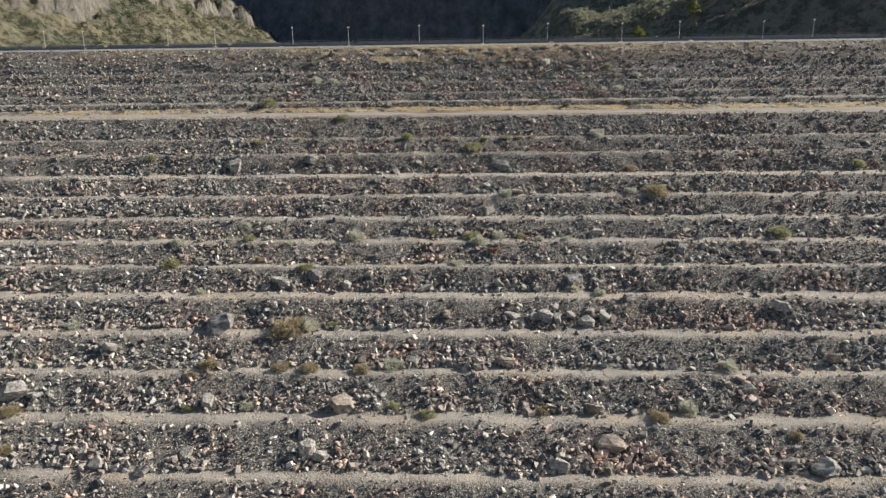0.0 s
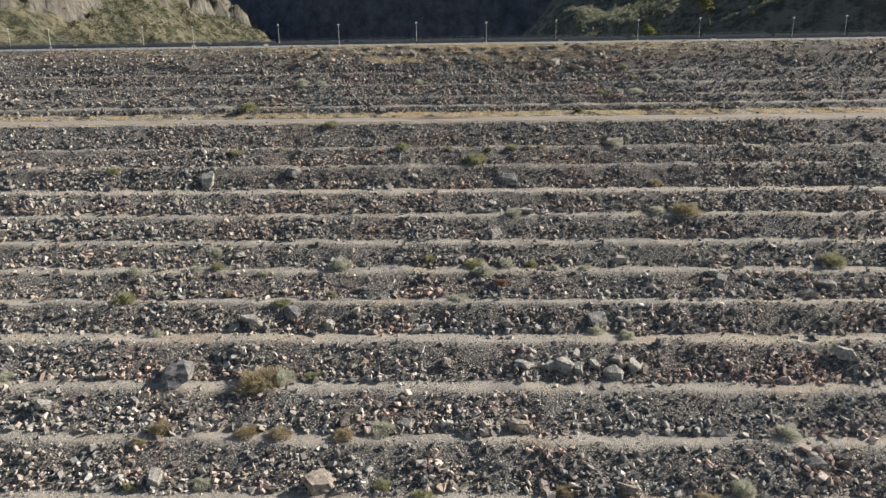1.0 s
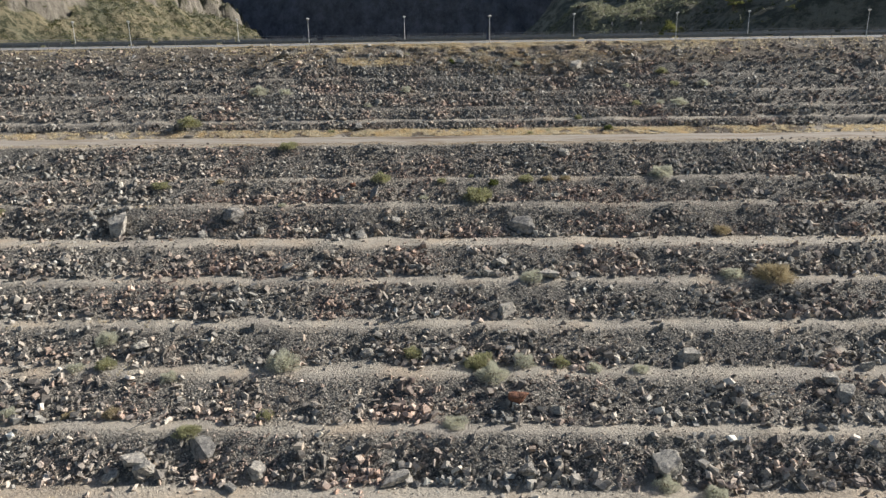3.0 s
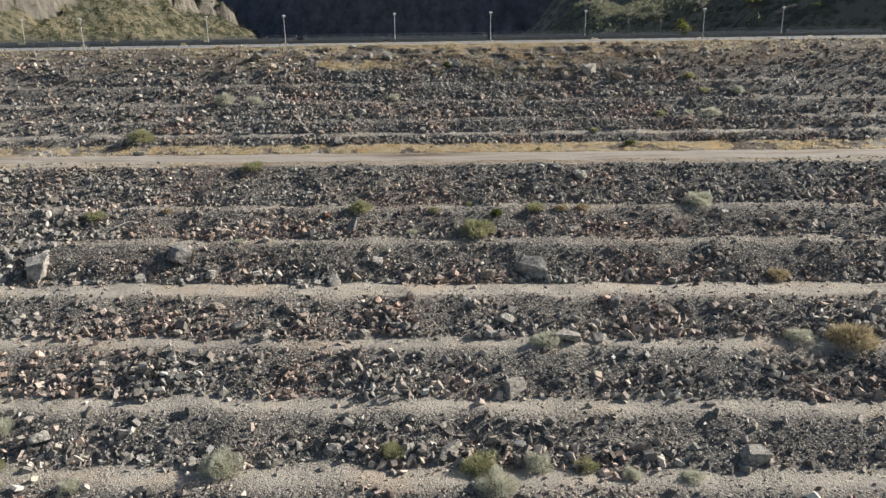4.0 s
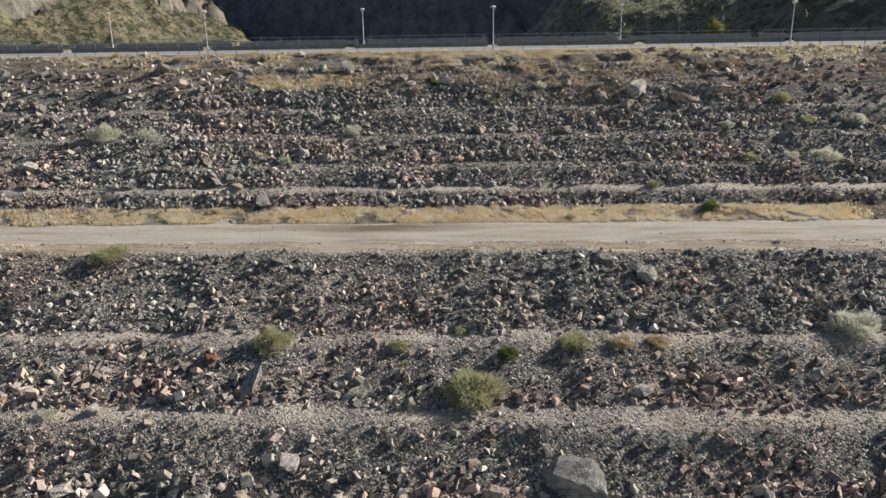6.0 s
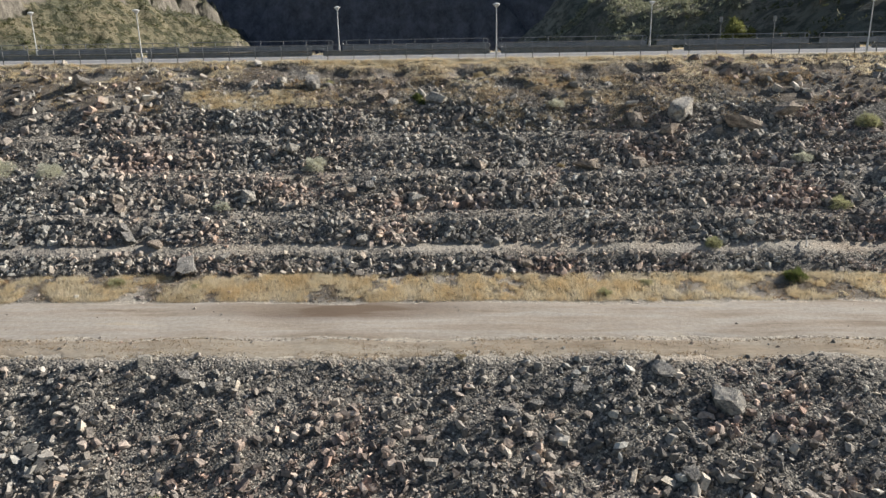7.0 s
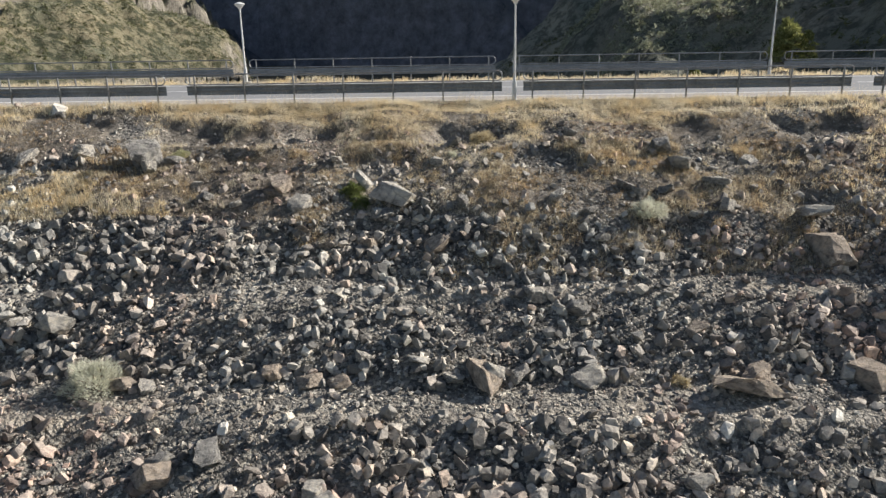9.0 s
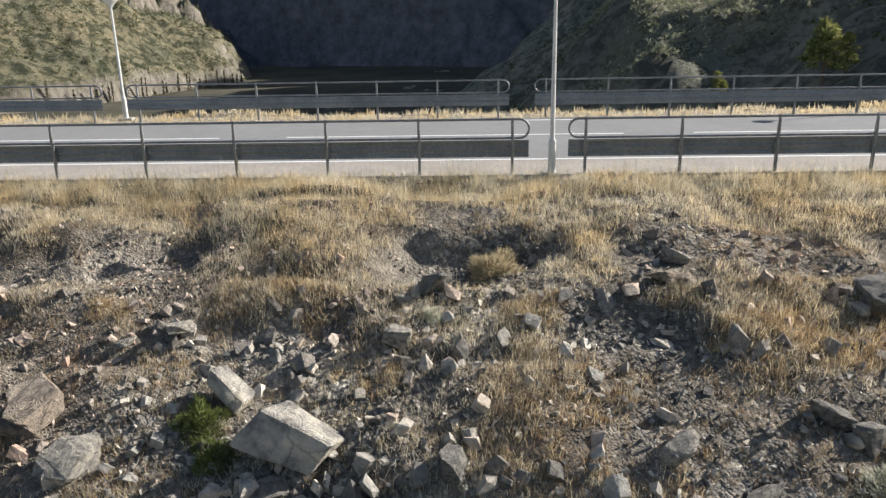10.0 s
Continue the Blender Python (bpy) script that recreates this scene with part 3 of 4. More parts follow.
for k in range(-8, 8):
    for y, turn in ((0.0, 0), (9.25, 180)):
        x = GAP_AT + BAY * k - (0.07 if turn == 0 else 0)
        x0, x1 = spread(x), spread(x + BAY)
        m = pose(x0 if turn == 0 else x1, y, 0, 0, 0, turn)
        if first:
            length, first = rail, False
            rail.matrix_basis = m
        else:
            length = copy_thing(rail, m)
        length.scale.x = (x1 - x0) / BAY


# ---- street lamps ----
def build_lamp():
    lamp_post = thing("street_lamp", "slender white street lamp with a wide conical lantern", "street lamp", "street lamps along the crest road")
    bm = bmesh.new()
    tube(bm, [(0, 0, -0.15), (0, 0, 0.7), (0, 0, 0.78)], [0.085, 0.085, 0.055], 12)
    part("pole_foot", bm, M_POLE, lamp_post, "thicker white foot of the pole")
    bm = bmesh.new()
    tube(bm, [(0, 0, 0.74), (0, 0, 2.2), (0, 0, 3.72)], [0.052, 0.045, 0.034], 10)
    part("pole", bm, M_POLE, lamp_post)
    bm = bmesh.new()
    tube(bm, [(0, 0, 3.66), (0, 0, 3.72), (0, 0, 3.9), (0, 0, 3.93)], [0.05, 0.08, 0.25, 0.24], 16)
    lantern = part("lantern", bm, M_LANTERN, lamp_post, "conical milky lantern")
    bm = bmesh.new()
    tube(bm, [(0, 0, 3.92), (0, 0, 3.95), (0, 0, 4.01), (0, 0, 4.04)], [0.27, 0.275, 0.14, 0.03], 16)
    part("cap", bm, M_POLE, lantern, "shallow metal cap")
    bm = bmesh.new()
    box(bm, -0.24, 0.24, -0.2, 0.2, -0.3, 0.03, 0.02)
    part("footing", bm, M_CONCRETE, lamp_post, "square concrete footing")
    return lamp_post


street_lamp = build_lamp()
places = [(spread(GAP_AT + 2 * BAY * k), -0.05) for k in range(-3, 4)] + [(spread(GAP_AT - BAY + 2 * BAY * k), 9.9) for k in range(-3, 5)]
street_lamp.matrix_basis = pose(*places[0], 0)
for p in places[1:]:
    copy_thing(street_lamp, pose(*p, 0, 0, 0, 20 * p[0]))


# ---- two small road signs beyond the far rail ----
def build_sign():
    sign = thing("road_sign", "small grey road sign on a slim post, seen from behind", "road sign", "road signs beyond the far rail")
    bm = bmesh.new()
    tube(bm, [(0, 0, -0.3), (0, 0, 1.4), (0, 0, 2.7)], [0.035, 0.035, 0.035], 8)
    part("post", bm, M_STEEL, sign)
    bm = bmesh.new()
    box(bm, -0.15, 0.15, 0.036, 0.046, 2.25, 2.72, 0.004)
    plate = part("plate", bm, M_CONCRETE, sign, "plain pale metal plate")
    bm = bmesh.new()
    box(bm, -0.12, 0.12, 0.02, 0.036, 2.45, 2.49, 0.003)
    part("bracket", bm, M_STEEL, plate)
    return sign


road_sign = build_sign()
road_sign.matrix_basis = pose(24.8, 10.35, -0.1)
copy_thing(road_sign, pose(29.4, 10.35, -0.1, 0, 0, 8))

# ---- rubble: stones by the ten thousand on the slope ----
rng = np.random.default_rng(11)


def hull_shape(seed, count, flat=(1.0, 0.8, 0.6), block=False, cut=False):
    """An angular stone about 1 across: the hull of a few points; places and triangles."""
    g = np.random.default_rng(seed)
    p = g.normal(size=(count, 3))
    p /= np.linalg.norm(p, axis=1)[:, None]
    p = p / (np.abs(p) ** 4).sum(1, keepdims=True) ** 0.25 * 0.46 * g.uniform(0.85, 1.05, (count, 1))
    if block or cut:
        p = np.array([(a, b, c) for a in (-1, 1) for b in (-1, 1) for c in (-1, 1)]) * 0.4 + g.uniform(-0.15, 0.15, (8, 3))
        p[:, 0] += 0.3 * g.uniform(-1, 1) * p[:, 2]
        p[:, 1] += 0.3 * g.uniform(-1, 1) * p[:, 2]
    if cut:
        # blunt each corner by a cut of its own
        inner = 1 - g.uniform(0.1, 0.55, (8, 3))
        p = np.concatenate([p * np.stack([inner[:, 0], np.ones(8), np.ones(8)], 1), p * np.stack([np.ones(8), inner[:, 1], inner[:, 2]], 1)])
    p = p * np.array(flat)
    bm = bmesh.new()
    for v in p:
        bm.verts.new(v)
    out = bmesh.ops.convex_hull(bm, input=bm.verts)
    bmesh.ops.delete(bm, geom=[v for v in bm.verts if not v.link_faces], context="VERTS")
    bmesh.ops.triangulate(bm, faces=bm.faces)
    bmesh.ops.recalc_face_normals(bm, faces=bm.faces)
    bm.verts.index_update()
    v = np.array([q.co[:] for q in bm.verts])
    f = np.array([[q.index for q in t.verts] for t in bm.faces])
    bm.free()
    return v, f


SHAPES = [hull_shape(700 + k, 9 + k % 3, [(1.0, 0.8, 0.62), (1.0, 0.66, 0.5), (0.92, 0.85, 0.75), (1.05, 0.75, 0.45)][k % 4], k % 3 == 0) for k in range(36)]
BLOCKS = [hull_shape(2300 + k, 8, [(1.15, 0.9, 0.6), (1.25, 0.7, 0.5), (1.05, 0.95, 0.75), (1.3, 0.9, 0.4)][k % 4], k % 3 == 0) for k in range(40)]
BLUNT = [hull_shape(2700 + k, 8, [(1.05, 0.85, 0.65), (1.2, 0.75, 0.55), (1.0, 0.9, 0.75), (1.2, 0.85, 0.45)][k % 4], False, True) for k in range(30)]
CHIPS = [hull_shape(1800 + k, 4 + (k % 4 > 0) + (k % 4 > 2), [(1.1, 0.85, 0.6), (1.3, 0.7, 0.45), (1.05, 0.95, 0.7)][k % 3]) for k in range(24)]


def turns(n, g):
    """n random rotation matrices."""
    q = g.normal(size=(n, 4))
    q /= np.linalg.norm(q, axis=1)[:, None]
    w, x, y, z = q.T
    return np.stack([1 - 2 * (y * y + z * z), 2 * (x * y - z * w), 2 * (x * z + y * w), 2 * (x * y + z * w), 1 - 2 * (x * x + z * z), 2 * (y * z - x * w),
                     2 * (x * z - y * w), 2 * (y * z + x * w), 1 - 2 * (x * x + y * y)], -1).reshape(n, 3, 3)


def scatter_shapes(name, places, sizes, mat, g, shapes):
    """One mesh of many small solids."""
    which = g.integers(0, len(shapes), len(places))
    verts, faces, base = [], [], 0
    for k, (v, f) in enumerate(shapes):
        sel = np.nonzero(which == k)[0]
        if not len(sel):
            continue
        p = np.einsum("nij,vj->nvi", turns(len(sel), g), v) * sizes[sel, None, None] + places[sel, None, :]
        verts.append(p.reshape(-1, 3))
        faces.append((f[None] + (base + len(v) * np.arange(len(sel)))[:, None, None]).reshape(-1, 3))
        base += p.shape[0] * p.shape[1]
    return mesh_from(name, np.concatenate(verts), np.concatenate(faces), mat)


# how many stones lie on each kind of ground, against a full cover of rubble
COVER = {"r": 1.05, "t": 0.3, "g": 0.12, "k": 0.008, "s": 0.35, "m": 0.85}
places, sizes = [], []
for i in range(1, CORNERS - 2):
    (y0, z0, kind), (y1, z1, _) = PROFILE[i], PROFILE[i + 1]
    if kind == "c" or y0 > 9 or y1 < -126:
        continue
    far_off = (5.0 - (z0 + z1) / 2) / 0.574
    run = math.hypot(y1 - y0, z1 - z0)
    # bands outward from the middle, with coarser stones where the view stays far
    reach = min(100, (162 + y0) * 0.6 + 8)
    edges = [0, far_off * 0.62, far_off * 1.0, min(reach, far_off * 1.7), reach]
    for a, b in zip(edges, edges[1:]):
        if b <= a:
            continue
        small = min(0.4, max(0.095, (0.0038 if y0 > -30 else 0.0044) * max(far_off, (a + b) / 2 / 0.6)))
        if kind == "r" and y0 > -24 and a < far_off:
            small = 0.12
        if kind == "r" and -50 < y0 < -30 and a < far_off:
            small = 0.135
        cover = COVER[kind] * (0.62 if a > far_off and y0 > -34 else 0.45 if a > far_off else 1.25 if y0 > -24 else 1.2 if y0 > -60 else 1.35)
        if kind == "t" and -32 < y0 < -31:
            cover, small = cover * 0.6, 0.075
        if kind == "t" and (y0 > -20 or -46 < y0 < -36):
            cover *= 3.0
        n = int(cover * (2 * (b - a)) * run / (small ** 2 * 1.75))
        x = rng.uniform(a, b, n) * rng.choice([-1, 1], n) + 2.6
        u = rng.random(n) ** (0.85 if kind == "r" else 1.6 if kind == "t" else 1.0)
        coarse = 1 + (0.12 if y0 > -36 else 0.25) * rough(x, 2.0 * PROFILE[i][0] + 0 * x, 5.0, 78, 4)
        s = small * np.minimum(0.86 * (1 - rng.random(n)) ** (-coarse / 2.75), 3.0 if y0 > -36 else 4.0) * ((0.92 + 0.25 * u ** 2) if y0 > -24 else (0.8 + 0.5 * u ** 2 * (kind == "r")))
        s = np.minimum(s, 0.6)
        if kind in "tgk" and y0 < -20:
            s = np.minimum(s, small * (1.0 + 1.6 * rng.random(n) ** 3))
        if kind in "sm":
            s = np.minimum(s * 1.1, small * (1.0 + (4.6 if kind == "m" else 1.8) * rng.random(n) ** 2.2))
        elif y0 > -14:
            s = np.minimum(s, 0.55)
        if kind == "t" and y0 < -36:
            # larger stones that rolled to the foot of the rise, and a ragged lip
            foot = rng.random(n) < 0.13
            u = np.where(foot, 0.5 * rng.random(n) ** 3, u)
            s = np.where(foot, small * (1.2 + 2.0 * rng.random(n) ** 2), s)
            lip = ~foot & (rng.random(n) < 0.25)
            u = np.where(lip, 1 - 0.35 * rng.random(n) ** 2, u)
            s = np.where(lip, small * (0.8 + 0.9 * rng.random(n) ** 2), s)
        patch = 1 + 0.2 * rough(x, x * 0 + 9.0 * i, 4.0, 77, 3)
        s = np.clip(s * patch, 0.06, 1.1)
        y, z = on_slope(i, u, x)
        sink = s * (0.05 + 0.28 * rng.random(n) if kind == "r" else 0.02 + 0.1 * rng.random(n))
        places.append(np.stack([x, y, z + sink], -1))
        sizes.append(s)
# sparser, coarser rubble out to the sides
side = np.random.default_rng(12)
for i in range(1, CORNERS - 2):
    (y0, z0, kind), (y1, z1, _) = PROFILE[i], PROFILE[i + 1]
    if kind != "r" or y0 > -5 or y1 < -126:
        continue
    reach = min(100, (162 + y0) * 0.6 + 8)
    n = int(0.5 * 2 * (130 - reach) * math.hypot(y1 - y0, z1 - z0))
    x = side.uniform(reach, 130, n) * side.choice([-1, 1], n) + 2.6
    y, z = on_slope(i, side.random(n), x)
    places.append(np.stack([x, y, z + 0.1], -1))
    sizes.append(side.uniform(0.35, 0.7, n))
places, sizes = np.concatenate(places), np.concatenate(sizes)
# the nearest large stones are pieces of the slope; all others one mass of rubble
near = (np.abs(places[:, 0] - 2.6) < 8) & (places[:, 1] > -13.2) & (places[:, 1] < -5.2)
order = np.nonzero(near)[0]
order = order[np.argsort(-sizes[order])][:300]
keep = np.ones(len(places), bool)
keep[order] = False
fine = sizes < np.where(places[:, 1] < -60, 0.38, np.where(places[:, 1] < -34, 0.29, 0.17))
large = ~fine & (sizes > 0.27)
close = large & (places[:, 1] > -36) & (np.abs(places[:, 0] - 2.6) < 24)
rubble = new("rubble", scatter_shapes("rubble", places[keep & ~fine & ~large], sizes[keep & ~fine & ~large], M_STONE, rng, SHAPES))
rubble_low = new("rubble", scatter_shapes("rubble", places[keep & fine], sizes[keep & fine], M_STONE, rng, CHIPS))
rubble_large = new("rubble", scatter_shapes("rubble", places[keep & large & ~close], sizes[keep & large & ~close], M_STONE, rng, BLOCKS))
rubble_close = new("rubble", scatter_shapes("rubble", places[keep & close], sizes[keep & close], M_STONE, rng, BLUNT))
tagged(rubble_close, "blunt-edged broken grey and tan blocks below the crest", "rubble", kind="stuff")
tagged(rubble_large, "larger broken grey and tan quarry blocks on the slope", "rubble", kind="stuff")
tagged(rubble_low, "small broken grey, tan and rust stones filling the slope", "rubble", kind="stuff")
tagged(rubble, "loose angular grey, tan and rust quarry stones covering the slope", "rubble", kind="stuff")

# ---- dry grass ----
def tufts(x, y, z, tall, wide, count, g):
    """Blades for many tufts: one triangle each, leaning outwards."""
    n = len(x)
    way = g.uniform(0, 2 * math.pi, (n, count))
    lean = g.uniform(0.05, 0.6, (n, count)) * tall[:, None]
    high = g.uniform(0.45, 1.0, (n, count)) * tall[:, None]
    bx = x[:, None] + g.normal(0, 0.3, (n, count)) * tall[:, None]
    by = y[:, None] + g.normal(0, 0.3, (n, count)) * tall[:, None]
    bz = np.broadcast_to(z[:, None] - 0.04, bx.shape)
    face = g.uniform(0, math.pi, (n, count))
    dx, dy = np.cos(face) * wide[:, None] / 2, np.sin(face) * wide[:, None] / 2
    a = np.stack([bx - dx, by - dy, bz], -1)
    b = np.stack([bx + dx, by + dy, bz], -1)
    c = np.stack([bx + np.cos(way) * lean, by + np.sin(way) * lean, bz + high], -1)
    return np.stack([a, b, c], 2).reshape(-1, 3)


def sow(i, n, half, tall, wide, count, mask, g, inner=0.0):
    """Tufts on the stretch below corner i, from inner to half metres either side of the middle."""
    x = g.uniform(inner, half, n) * g.choice([-1, 1], n) + 2.6
    u = g.random(n)
    y, z = on_slope(i, u, x)
    ok = mask(x, y) & (scarp(x, y) < 0.1 + 0.12 * g.random(n))
    x, y, z = x[ok], y[ok], z[ok]
    t = g.uniform(0.45, 1.0, len(x)) * tall
    return tufts(x, y, z, t, np.full(len(x), wide), count, g)


def kinds(letter):
    return [i for i, p in enumerate(PROFILE) if p[2] == letter]


def patchy(limit, seed, scale=3.0):
    return lambda x, y: rough(x, y, scale, seed, 4, 0.6) > limit


TOP = kinds("s")[1:]
MID = TOP[-1] + 1
grow = []
weeds = []
# rings outward from the middle: inner, outer, tufts a square metre, blade width
RINGS = [(0, 11, 150, 0.009, 9), (11, 21, 60, 0.02, 8), (21, 38, 24, 0.04, 8), (38, 80, 5, 0.09, 7)]
for inner, half, dense, wide, blades in RINGS:
    for i, thick, limit, tall in zip(TOP + [MID, MID + 1], (1.7, 0.9, 0.7, 0.4), (-9, -0.1, 0.1, 0.25), (0.36, 0.3, 0.27, 0.24)):
        area = (PROFILE[i][0] - PROFILE[i + 1][0]) * 2 * (half - inner)
        grow.append(sow(i, int(dense * thick * area), half, tall, wide, blades, lambda x, y: rough(x, y, 2.6, 81, 4, 0.6) > limit - 0.45 * (y > -2.4), rng, inner))
        if half < 40:
            weeds.append(sow(i, int(0.45 * dense * area), half, 0.2, 1.3 * wide, 9, patchy(-0.3 if i < MID else -0.1, 87, 1.6), rng, inner))
# the wider straw patch beside the rubble
def straw_bank(x, y):
    return (np.abs(x + 13 + 2 * np.sin(y)) < 4.5) & (rough(x, y, 2.0, 89, 3) > -0.35)


def right_bank(x, y):
    return (rough(x, y, 2.2, 90, 4) > 0.1 - 0.075 * np.clip(x - 1, -6, 7))


for i in (MID, MID + 1, MID + 2):
    weeds.append(sow(i, 6000, 11, 0.25, 0.013, 8, right_bank, rng))
    grow.append(sow(i, 3200, 11, 0.28, 0.01, 9, right_bank, rng))
    weeds.append(sow(i, 2600, 24, 0.26, 0.024, 8, patchy(0.2, 90, 2.2), rng, 11))
grow.append(sow(MID + 1, 9000, 21, 0.3, 0.02, 10, straw_bank, rng, 9))
grow.append(sow(kinds("s")[0], 5000, 60, 0.4, 0.05, 7, patchy(-9, 82), rng))
x = rng.uniform(-60, 60, 9000)
y = rng.choice([-1, 1], 9000)
y = np.where(y > 0, rng.uniform(8.95, 10.3, 9000), rng.uniform(-0.5, 0.1, 9000))
grow.append(tufts(x, y, np.full(9000, -0.05), rng.uniform(0.1, 0.26, 9000), np.full(9000, 0.018), 12, rng))
x = rng.uniform(-14, 22, 260)
grow.append(tufts(x, rng.uniform(-0.75, -0.25, 260), np.full(260, -0.1), rng.uniform(0.45, 0.85, 260), np.full(260, 0.009), 14, rng))
G = kinds("g")[0]
grow.append(sow(G, 34000, 26, 0.3, 0.022, 6, patchy(-0.15, 83, 1.5), rng))
weeds.append(sow(G, 6000, 40, 0.25, 0.035, 6, patchy(-0.5, 84, 1.5), rng))
grow.append(sow(G, 15000, 80, 0.34, 0.06, 5, patchy(-0.15, 83, 1.5), rng, 26))
grow.append(sow(G - 1, 900, 40, 0.3, 0.05, 6, patchy(0.3, 84), rng, 26))
weeds.append(sow(G + 2, 9000, 30, 0.2, 0.02, 6, lambda x, y: rough(0.4 * x, 2.5 * y, 2, 85, 4, 0.6) > -0.15 + 0.012 * x, rng))
weeds.append(sow(G + 1, 9000, 28, 0.17, 0.018, 6, lambda x, y: (y < -29.4) & (rough(0.4 * x, 2.5 * y, 2, 95, 4, 0.6) > -0.05 + 0.015 * x), rng))
grow.append(sow(G + 2, 2000, 80, 0.3, 0.06, 6, patchy(0.2, 85), rng, 26))
for i in kinds("t"):
    if PROFILE[i][0] < -36:
        grow.append(sow(i, 350, 50, 0.3, 0.06, 6, patchy(0.35, 86 + i, 4.0), rng, 26))
grow = np.concatenate(grow)
grass = new("dry_grass", mesh_from("dry_grass", grow, np.arange(len(grow)).reshape(-1, 3), M_STRAW))
weeds = np.concatenate(weeds)
weed = new("brown_weeds", mesh_from("brown_weeds", weeds, np.arange(len(weeds)).reshape(-1, 3), M_WEED))
tagged(weed, "low brown withered weeds between the stones of the upper slope", "weeds", kind="stuff")
tagged(grass, "straw-coloured dry grass in uneven tufts on the crest shoulder and benches", "grass", kind="stuff")


# ---- bushes ----
def leaf_cloud(g, count, shape, leaf, hollow=0.35, up=0.5, wide=0.27):
    """Slim leaf blades filling a dome of half-axes shape, pointing outwards."""
    p = g.normal(size=(count, 3))
    p /= np.linalg.norm(p, axis=1)[:, None]
    p[:, 2] = np.abs(p[:, 2]) if up else p[:, 2]
    lump = 1 + 0.17 * np.sin(p[:, 0] * 5 + 1.3 * p[:, 2] * 4) + 0.12 * np.sin(p[:, 1] * 7 + 2)
    r = (hollow + (1 - hollow) * g.random(count) ** 0.6) * lump * 0.85
    at = p * r[:, None] * np.array(shape)
    out = p + g.normal(0, 0.45, (count, 3)) + np.array([0, 0, up])
    out /= np.linalg.norm(out, axis=1)[:, None]
    side = np.cross(out, g.normal(size=(count, 3)))
    side /= np.linalg.norm(side, axis=1)[:, None]
    long = leaf * g.uniform(0.6, 1.4, (count, 1))
    a, b = at - side * long * wide, at + side * long * wide
    c = at + out * long
    return np.stack([a, b, c], 1).reshape(-1, 3)


def build_bush(seed, mat, label, shape, count, leaf):
    """A unit bush on its base; scaled where it stands."""
    g = np.random.default_rng(seed)
    bush = thing("bush", label, "bush", "bushes on the dam slope")
    core = leaf_cloud(g, count // 4, tuple(0.86 * s for s in shape), leaf, 0.2)
    v = np.concatenate([core, leaf_cloud(g, count, shape, 1.5 * leaf, 0.72, 0.5, 0.07)])
    leaves = new("foliage", mesh_from("foliage", v, np.arange(len(v)).reshape(-1, 3), mat))
    leaves.parent = bush
    bm = bmesh.new()
    for k in range(9):
        w, s = 2 * math.pi * k / 9 + g.uniform(-0.3, 0.3), g.uniform(0.35, 0.8)
        tube(bm, [(0.05 * math.cos(w), 0.05 * math.sin(w), -0.15), (0.3 * s * math.cos(w), 0.3 * s * math.sin(w), 0.3 * shape[2]),
                  (s * shape[0] * math.cos(w), s * shape[1] * math.sin(w), (0.95 - 0.4 * s) * shape[2])], [0.035, 0.022, 0.008], 5)
    part("stems", bm, M_TWIG, bush)
    return bush


GREEN_BUSHES = [
    (2.8, -42.2, 1.52), (23.5, -17.3, 0.81), (-7.5, -39.2, 1.08), (-1.0, -39.3, 0.54), (7.9, -39.1, 0.87), (28.4, -9.8, 0.88),
    (29.5, -12.6, 0.7), (-18.9, -32.0, 1.07), (-34.0, -21.7, 1.47), (2.1, -38.0, 0.41), (2.8, -66.3, 1.24), (-25.7, -66.9, 0.86),
    (-33.5, -73.3, 1.24), (-17.0, -74.0, 0.86), (8.8, -66.4, 0.71), (-46.6, -44.8, 1.0), (-31.0, -40.1, 0.91), (-2.4, -65.6, 0.77),
    (-12.2, -72.0, 0.62), (-12.0, -83.8, 0.86), (-24.0, -96.3, 0.65), (-4.5, -95.9, 0.75), (-1.3, -96.8, 0.84), (41.2, -66.1, 1.41),
    (58.9, -47.3, 1.15), (-15.4, -23.3, 0.5), (-11.1, -23.9, 0.27), (9.4, -24.5, 0.42), (11.7, -23.4, 0.35), (15.7, -20.6, 0.54),
    (-7.1, -4.6, 0.34),
]
SAGE_BUSHES = [
    (22.4, -37.8, 1.29), (29.1, -17.3, 1.18), (-26.7, -14.1, 1.32), (-23.1, -14.2, 0.91), (-2.8, -41.9, 0.55), (33.4, -12.7, 0.85),
    (26.6, -17.2, 0.66), (-17.2, -43.6, 0.44), (3.7, -68.0, 1.21), (6.1, -66.2, 0.95), (7.4, -56.2, 1.09), (-12.1, -66.8, 1.29),
    (-26.9, -63.8, 1.0), (1.0, -72.7, 0.91), (14.3, -77.4, 0.85), (17.2, -78.3, 0.83), (-28.0, -67.1, 0.67), (-28.7, -77.9, 0.74),
    (11.3, -67.0, 0.66), (14.6, -67.3, 0.65), (-20.3, -68.4, 0.75), (-34.6, -68.2, 0.95), (24.6, -55.8, 0.98), (-30.5, -72.1, 0.72),
    (-14.8, -84.4, 1.35), (-5.0, -90.3, 1.2), (27.9, -90.6, 1.01), (14.3, -103.3, 0.67), (-18.5, -95.7, 0.81), (22.7, -95.9, 1.05),
    (-40.6, -84.1, 0.87), (-41.7, -90.1, 0.76), (-6.7, -13.5, 0.83), (23.1, -13.0, 0.65), (-11.5, -17.3, 0.61), (2.5, -4.9, 0.22),
    (8.6, -7.9, 0.6),
]
DARK_BUSHES = [
    (4.5, -40.0, 0.59), (19.2, -23.0, 0.67), (-0.75, -6.75, 0.46), (-0.45, -7.2, 0.4),
]
